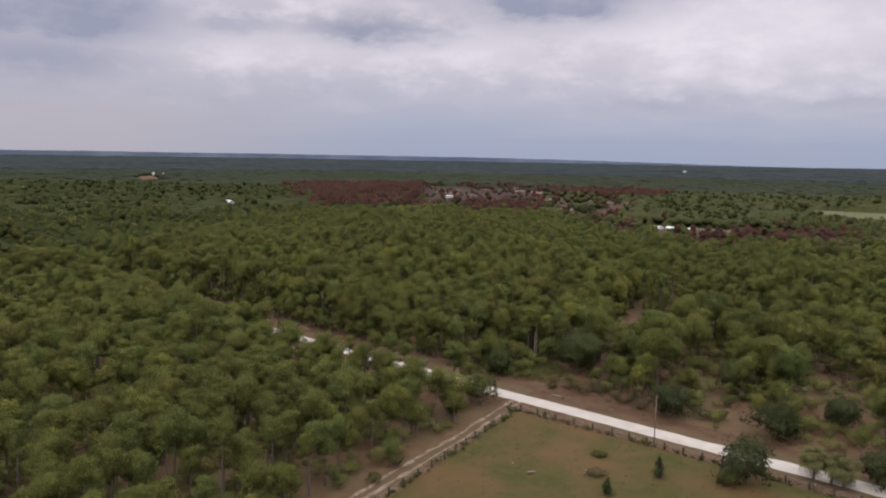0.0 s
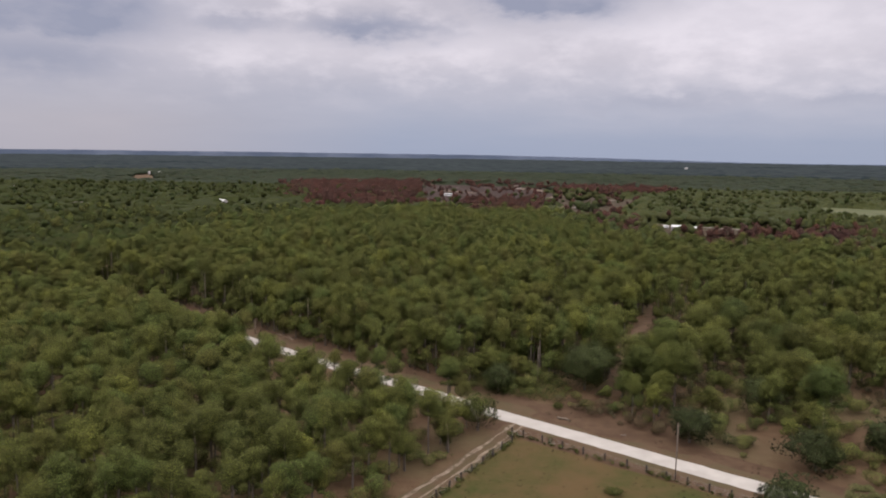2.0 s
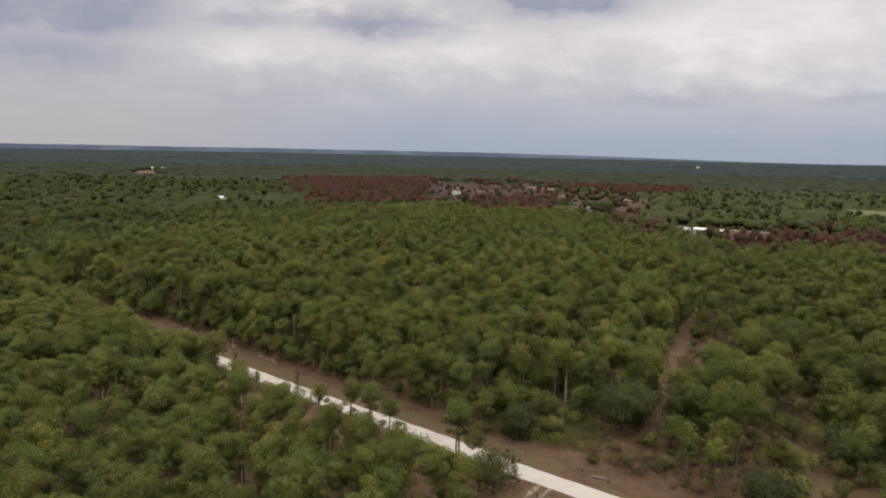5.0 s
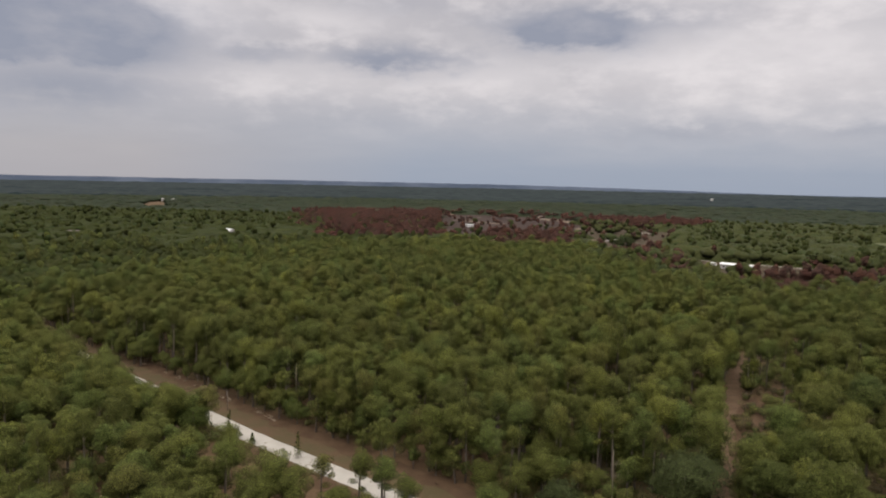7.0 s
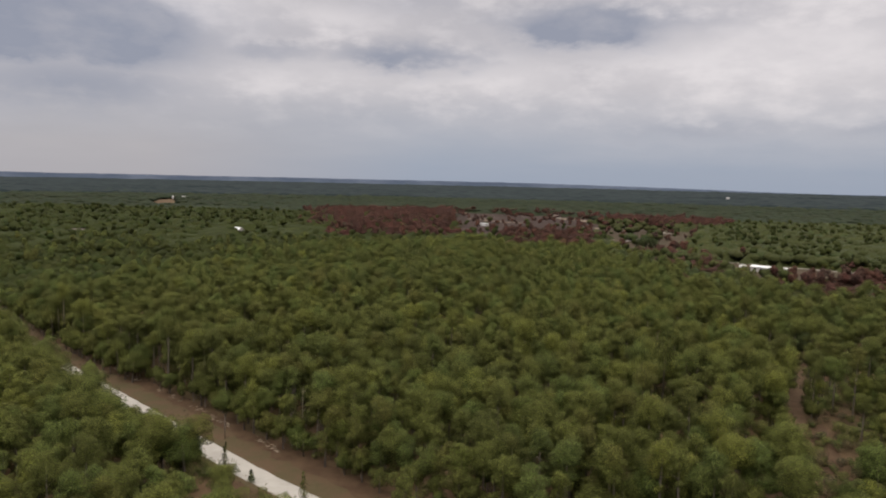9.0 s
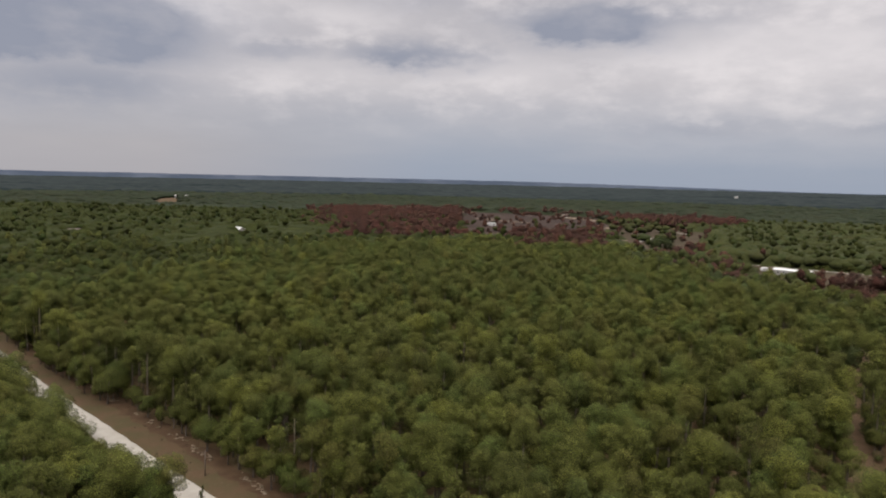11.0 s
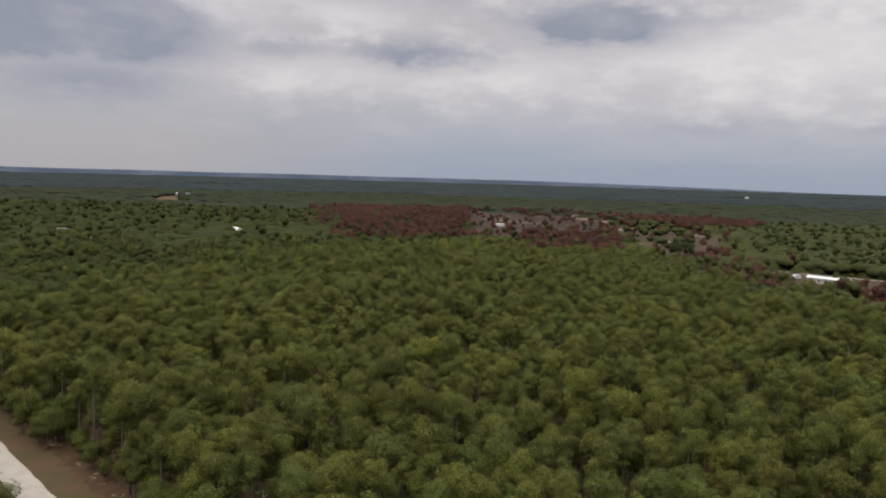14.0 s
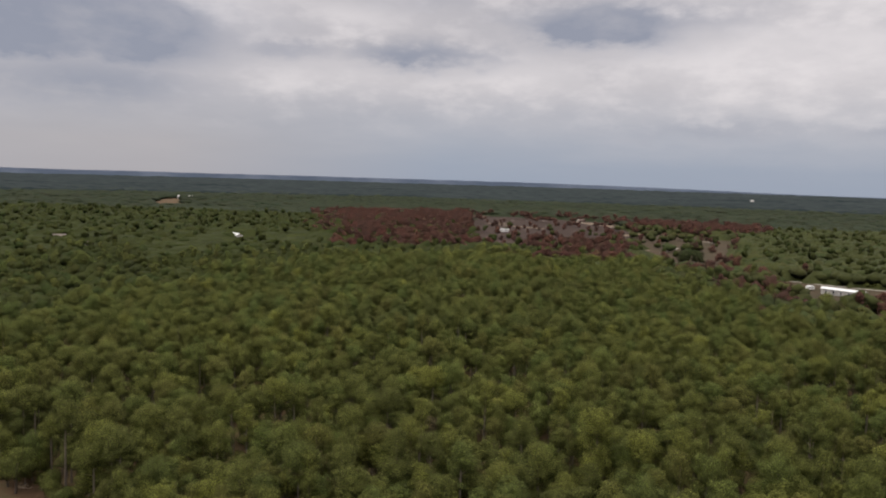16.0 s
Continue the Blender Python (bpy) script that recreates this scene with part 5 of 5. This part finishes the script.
def palm_tree(x, y, h, lean, seed):
    """A cabbage palm: ringed trunk, drooping fan fronds and a skirt of dead ones."""
    prng = random.Random(seed)
    root = base_empty("cabbage_palm", x, y, 0, prng.uniform(0, 360))
    bmt = bmesh.new()
    pts = [(lean * (i / 8) ** 1.6, 0, h * i / 8 - 0.1) for i in range(9)]
    tube(bmt, pts, [0.24 - 0.008 * i + 0.015 * (i % 2) for i in range(9)], 9)
    part("trunk", bmt, BARK, root)
    for nm, mat, count, lo, hi in (("crown", PALM, 28, -0.5, 1.25), ("dead_fronds", BRUSH, 14, -1.4, -0.75)):
        p = Proto()
        fr = np.random.default_rng(seed + count)
        top = np.array((lean, 0, h))
        for i in range(count):
            a, t = i * 2.4, fr.uniform(lo, hi)
            d = np.array((math.cos(a) * math.cos(t), math.sin(a) * math.cos(t), math.sin(t)))
            side = np.array((-math.sin(a), math.cos(a), 0))
            reach_f, droop = fr.uniform(0.7, 1.1), fr.uniform(0.5, 1.0) + 0.7 * max(0.0, 0.6 - t)
            c = top + d * (1.3 if lo > -1 else 0.6) * reach_f
            stick(p, top, c, 0.03, 0.02, 3, 0)
            for k in np.linspace(-1.35, 1.35, 9):
                mid_p = c + (d * math.cos(k) + side * math.sin(k)) * 0.85
                tip = c + (d * math.cos(k) + side * math.sin(k)) * 1.5 * reach_f + (0, 0, -droop)
                w = side * 0.15 * math.cos(k) - d * 0.15 * math.sin(k)
                V = np.stack((c, mid_p - w, mid_p + w, tip))
                p.add(V, np.tile(d * 0.5 + (0, 0, 0.7), (4, 1)), [(0, 1, 2), (1, 3, 2)], 0)
        V, N, F, M = p.arrays()
        ob = new(nm, tri_mesh(nm, V, F, [mat], None, N, np.full(len(V), 0.4)))
        ob.parent = root
    return tagged(root, "cabbage palm with drooping pale green fan fronds", "palm", "palms by the road")


palm_tree(58.6, 83.2, 3.9, 0.5, 3)
palm_tree(60.9, 82.0, 3.7, -0.5, 9)
palm_tree(62.4, 80.8, 3.2, 0.7, 14)


# ---- fence, poles, lane details ----
def fence():
    root = base_empty("fence", FENCE_N[0][0], FENCE_N[0][1])
    ox, oy = FENCE_N[0]
    bmp = bmesh.new()
    tube(bmp, [(0, 0, -0.3), (0, 0, 0.7), (0.01, 0, 1.45)], [0.18, 0.175, 0.16], 7)
    post_me = mesh_of(bmp, "post", POSTWOOD)
    frng = random.Random(8)
    for line in FENCE_LINES:
        length, spots = 0.0, []
        for a, b in zip(line, line[1:]):
            a, b = Vector(a), Vector(b)
            n = max(1, round((b - a).length / 3.8))
            spots += [a.lerp(b, i / n) for i in range(n)]
        for i, q in enumerate(spots):
            if line is FENCE_W and i == 0:
                continue
            ob = new("post", post_me)
            ob.parent = root
            ob.matrix_basis = pose(q.x - ox, q.y - oy, 0, frng.uniform(-4, 4), frng.uniform(-4, 4), frng.uniform(0, 360))
        for z in (0.35, 0.7, 1.0, 1.22):
            bmw = bmesh.new()
            tube(bmw, [(q.x - ox, q.y - oy, z - 0.02 * (i % 2)) for i, q in enumerate(spots)], [0.008] * len(spots), 4)
            part("wire", bmw, WIRE, root)
    return tagged(root, "weathered wooden post and wire pasture fence", "fence")


fence()


def utility_pole(x, y, h, seed, label, arms=True):
    root = base_empty("utility_pole", x, y, 0, 35)
    b = bmesh.new()
    tube(b, [(0, 0, -0.5), (0, 0, h * 0.5), (0.03, 0, h)], [0.14, 0.12, 0.09], 10)
    part("pole", b, TIMBER, root, "", True)
    if arms:
        b = bmesh.new()
        box(b, -0.38, -0.17, h - 0.5, 0.38, -0.07, h - 0.4, 0.01)
        arm = part("crossarm", b, TIMBER, root)
        for u in (-0.3, 0.0, 0.3):
            b = bmesh.new()
            z = h - 0.4 if u else h
            tube(b, [(u, -0.11 if u else 0, z), (u, -0.11 if u else 0, z + 0.08), (u, -0.11 if u else 0, z + 0.18)], [0.03, 0.06, 0.03], 8)
            part("insulator", b, CERAMIC, arm if u else root, "brown ceramic insulator")
    return tagged(root, label, "pole")


utility_pole(35.6, 96.6, 9.5, 1, "tall brown wooden utility pole beside the fence")
utility_pole(-59.4, 184.6, 4.4, 2, "short wooden pole on the sandy verge", False)


def fallen_log(x, y, length, r, rz, seed):
    lrng = random.Random(seed)
    b = bmesh.new()
    tube(b, [(-length / 2 + length * i / 5, lrng.uniform(-0.08, 0.08), r * 0.9 + lrng.uniform(0, 0.05)) for i in range(6)], [r * k for k in (0.9, 1, 0.95, 0.85, 0.8, 0.55)], 8)
    tube(b, [(0.2, 0, r), (0.5, 0.5, r + 0.3)], [r * 0.4, r * 0.15], 5)
    ob = new("fallen_log", mesh_of(b, "fallen_log", BLEACHED, True))
    ob.matrix_basis = pose(x, y, 0, 0, 0, rz)
    return tagged(ob, "pale bleached fallen log lying on dry grass", "log")


for i, (x, y, l, r, a) in enumerate(((20.6, 122.6, 2.6, 0.20, -30), (11.9, 82.5, 1.5, 0.22, 20), (21.0, 83.4, 1.8, 0.14, 70), (22.6, 83.0, 1.4, 0.12, -20),
                                     (9.0, 86.0, 0.9, 0.12, 80), (17.0, 109.6, 1.0, 0.12, -10), (27.2, 127.5, 1.6, 0.14, 60), (31.0, 115.0, 1.2, 0.1, 0))):
    fallen_log(x, y, l, r, a, 70 + i)


def dead_snag(x, y, h, seed):
    """A bare pale dead tree with a few stubs of limbs."""
    srng = random.Random(seed)
    root = base_empty("dead_tree", x, y, 0, srng.uniform(0, 360))
    b = bmesh.new()
    tube(b, [(0, 0, -0.2), (0.05, 0, h * 0.5), (0.15, 0.05, h)], [0.14, 0.10, 0.03], 7)
    part("trunk", b, BLEACHED, root, "", True)
    for i in range(6):
        z, a, l = h * srng.uniform(0.45, 0.92), srng.uniform(0, 6.283), srng.uniform(0.6, 1.4)
        b = bmesh.new()
        tube(b, [(0.08, 0, z), (0.08 + 0.6 * l * math.cos(a), 0.6 * l * math.sin(a), z + 0.25), (0.08 + l * math.cos(a), l * math.sin(a), z + 0.6)], [0.04, 0.025, 0.01], 5)
        part("branch", b, BLEACHED, root)
    return tagged(root, "bare grey dead tree standing among green pines", "dead tree")


for i, (x, y, h) in enumerate(((17.5, 146.0, 9.0), (45.4, 113.5, 6.5), (-8.0, 160.0, 11.5), (52.0, 140.0, 10.5), (-44.0, 184.0, 11.0), (64.0, 108.0, 8.0))):
    dead_snag(x, y, h, 80 + i)


# ---- buildings ----
def gable_house(name, x, y, rz, L, W, H, rise, wall_mat, roof_mat, label, windows=3, category="house"):
    """A small house or shed: walls, gabled roof, windows and a door."""
    root = base_empty(name, x, y, 0, rz)
    b = bmesh.new()
    v = [b.verts.new(c) for c in ((-L / 2, -W / 2, 0), (L / 2, -W / 2, 0), (L / 2, W / 2, 0), (-L / 2, W / 2, 0),
                                  (-L / 2, -W / 2, H), (L / 2, -W / 2, H), (L / 2, W / 2, H), (-L / 2, W / 2, H), (-L / 2, 0, H + rise), (L / 2, 0, H + rise))]
    for f in ((0, 1, 5, 4), (2, 3, 7, 6), (1, 2, 6, 9, 5), (3, 0, 4, 8, 7), (3, 2, 1, 0), (4, 5, 9, 8), (6, 7, 8, 9)):
        b.faces.new([v[i] for i in f])
    part("wall", b, wall_mat, root)
    b = bmesh.new()
    o, t = 0.45, 0.14
    k = rise / (W / 2)
    for s in (-1, 1):
        e = W / 2 + o
        q = [b.verts.new(c) for c in ((-L / 2 - o, s * e, H - k * o + 0.04), (L / 2 + o, s * e, H - k * o + 0.04), (L / 2 + o, 0, H + rise + 0.04), (-L / 2 - o, 0, H + rise + 0.04))]
        u = [b.verts.new(c.co + Vector((0, 0, t))) for c in q]
        b.faces.new(q[::-1]), b.faces.new(u)
        for i in range(4):
            j = (i + 1) % 4
            b.faces.new((q[i], q[j], u[j], u[i]))
    bmesh.ops.recalc_face_normals(b, faces=b.faces)
    part("roof", b, roof_mat, root)
    for i in range(windows):
        u = -L / 2 + L * (i + 0.7) / (windows + 0.6)
        for s in (-1, 1):
            b = bmesh.new()
            box(b, u - 0.5, s * (W / 2 + 0.03) - 0.05, 1.0, u + 0.5, s * (W / 2 + 0.03) + 0.05, 2.1, 0.02)
            pane = part("window", b, GLASSY, root)
            b = bmesh.new()
            y0 = s * (W / 2 + 0.09)
            for x0, z0, x1, z1 in ((u - 0.58, 0.92, u + 0.58, 1.0), (u - 0.58, 2.1, u + 0.58, 2.18), (u - 0.58, 1.0, u - 0.5, 2.1), (u + 0.5, 1.0, u + 0.58, 2.1)):
                box(b, x0, y0 - 0.03, z0, x1, y0 + 0.03, z1)
            part("frame", b, WHITE, pane, "white window frame")
    b = bmesh.new()
    box(b, L / 2 - 1.5, -W / 2 - 0.07, 0.05, L / 2 - 0.6, -W / 2 + 0.03, 2.1, 0.02)
    leaf = part("door", b, TIMBER, root)
    b = bmesh.new()
    box(b, L / 2 - 0.72, -W / 2 - 0.13, 1.0, L / 2 - 0.66, -W / 2 - 0.07, 1.12, 0.01)
    part("handle", b, WIRE, leaf, "metal door handle")
    return tagged(root, label, category)


heading = math.degrees(math.atan2(487.5 - 502.0, 157.0 - 141.0))
gable_house("mobile_home", 149.6, 495.2, heading, 20.0, 4.6, 2.9, 0.7, SIDING, WHITE, "long white mobile home with a bright metal roof", 5, "mobile home")
gable_house("house", -236.0, 676.0, -42, 10.5, 6.0, 2.8, 1.6, SIDING, WHITE, "pale house with a white metal roof among trees", 3)
gable_house("shed", -220.5, 607.0, 20, 3.2, 2.6, 2.3, 0.7, WHITE, WHITE, "small white shed among dark trees", 1, "shed")
gable_house("shed", 70.6, 454.0, 30, 4.4, 3.4, 2.6, 0.9, SIDING, RUBBLE, "small pale shed at the wood's edge", 1, "shed")
gable_house("mobile_home", -27.0, 864.0, -12, 9.0, 3.2, 2.5, 0.3, WHITE, WHITE, "short white mobile home in the burnt clearing", 3, "mobile home")
for x, y, a, l, w, h in ((-1190, 1745, 0, 16, 9, 6.5), (716, 2510, 8, 9, 7, 8.5), (-627, 1409, 10, 8, 6, 4.6), (-606, 1404, 25, 6, 5, 4.4)):
    gable_house("barn", x, y, a, l, w, h, 1.6, SIDING, SIDING, "tall pale barn far off among woods", 3, "barn")
for x, y, a, l, w in ((-343, 612, 15, 9, 6), (-298, 571, -20, 8, 5), (-548, 858, 5, 10, 6), (-436, 1250, 0, 14, 7), (-400, 1262, 25, 9, 6), (-538, 946, 20, 9, 6), (-461, 831, -15, 8, 6), (68, 1076, -10, 9, 5)):
    gable_house("house", x, y, a, l, w, 2.8, 1.6, SIDING, RUBBLE, "far pale house in a clearing among woods", 2)


def camper_trailer(x, y, rz):
    """A small white camper: rounded body, side windows, door, two wheels and a drawbar."""
    root = base_empty("camper_trailer", x, y, 0, rz)
    b = bmesh.new()
    profile = [(-2.0, 0.55), (-2.1, 1.3), (-1.8, 2.2), (-1.2, 2.55), (1.3, 2.5), (1.85, 2.1), (2.05, 1.2), (1.95, 0.55)]
    sides = [[b.verts.new((px, s, pz)) for px, pz in profile] for s in (-1.05, 1.05)]
    for i in range(len(profile)):
        j = (i + 1) % len(profile)
        b.faces.new((sides[0][i], sides[0][j], sides[1][j], sides[1][i]))
    b.faces.new(sides[0][::-1]), b.faces.new(sides[1])
    bmesh.ops.recalc_face_normals(b, faces=b.faces)
    bmesh.ops.bevel(b, geom=list(b.edges), offset=0.08, segments=2, affect="EDGES")
    part("body", b, WHITE, root)
    for s in (-1, 1):
        for u in (-1.1, 0.9):
            b = bmesh.new()
            box(b, u - 0.4, s * 1.07 - 0.03, 1.35, u + 0.4, s * 1.07 + 0.03, 1.95, 0.02)
            part("window", b, GLASSY, root)
        b = bmesh.new()
        bmesh.ops.create_cone(b, cap_ends=True, segments=16, radius1=0.34, radius2=0.34, depth=0.2, matrix=Matrix.Translation((0.1, s * 0.98, 0.34)) @ Euler((math.pi / 2, 0, 0)).to_matrix().to_4x4())
        wheel = part("wheel", b, POSTWOOD, root, "black rubber tyre")
        b = bmesh.new()
        bmesh.ops.create_cone(b, cap_ends=True, segments=12, radius1=0.16, radius2=0.12, depth=0.06, matrix=Matrix.Translation((0.1, s * 1.1, 0.34)) @ Euler((math.pi / 2, 0, 0)).to_matrix().to_4x4())
        part("hub", b, WIRE, wheel, "grey metal hub")
    b = bmesh.new()
    box(b, -0.35, -1.13, 0.62, 0.3, -1.05, 2.2, 0.02)
    part("door", b, SIDING, root)
    b = bmesh.new()
    tube(b, [(2.0, 0, 0.5), (3.1, 0, 0.45)], [0.05, 0.04], 6)
    part("drawbar", b, WIRE, root)
    b = bmesh.new()
    tube(b, [(3.0, 0, 0.46), (3.0, 0, 0.0)], [0.035, 0.035], 6)
    part("jockey_stand", b, WIRE, root)
    return tagged(root, "small white rounded camper trailer in a bare yard", "camper")


camper_trailer(139.8, 512.0, 20)


def rubble_pile(x, y, size, seed):
    """Burnt-out remains: slabs, sheets and lumps in a low heap."""
    qrng = random.Random(seed)
    root = base_empty("rubble_pile", x, y, 0, qrng.uniform(0, 360))
    for i in range(6):
        b = bmesh.new()
        r = size * qrng.uniform(0.14, 0.36)
        m = Matrix.Translation((qrng.gauss(0, size * 0.35), qrng.gauss(0, size * 0.25), r * 0.2)) @ Euler((qrng.uniform(-0.3, 0.3), qrng.uniform(-0.3, 0.3), qrng.uniform(0, 3))).to_matrix().to_4x4()
        bmesh.ops.create_cube(b, size=1.0, matrix=m @ Matrix.Diagonal((r, r * qrng.uniform(0.3, 1), r * qrng.uniform(0.15, 0.5), 1)))
        bmesh.ops.bevel(b, geom=list(b.edges), offset=r * 0.05, segments=1, affect="EDGES")
        part("slab", b, RUBBLE, root)
    return tagged(root, "heap of pale rubble slabs on burnt ground", "rubble", "heaps in the burnt clearings")


rrng = random.Random(17)
for i in range(34):
    if i < 18:
        x, y, s = rrng.uniform(-70, 105), rrng.uniform(885, 1130), rrng.uniform(3, 7)
    elif i < 27:
        x, y, s = rrng.uniform(80, 150), rrng.uniform(636, 900), rrng.uniform(2.5, 5)
    else:
        x, y, s = rrng.uniform(132, 200), rrng.uniform(478, 520), rrng.uniform(1.5, 3)
    poly = SITE_FAR if i < 18 else SITE_MID if i < 27 else YARD
    if inside(np.array([(x, y)]), poly)[0]:
        rubble_pile(x, y, s * 0.75, 300 + i)
for i, (x, y) in enumerate(((96, 612), (106, 617), (101, 625))):
    tree_thing("live_oak", broadleaf(1300 + i, 11, 12.5, 260, 0.8), OAK, "dark green oak in the burnt clearing", "oak", x, y, 60 * i)
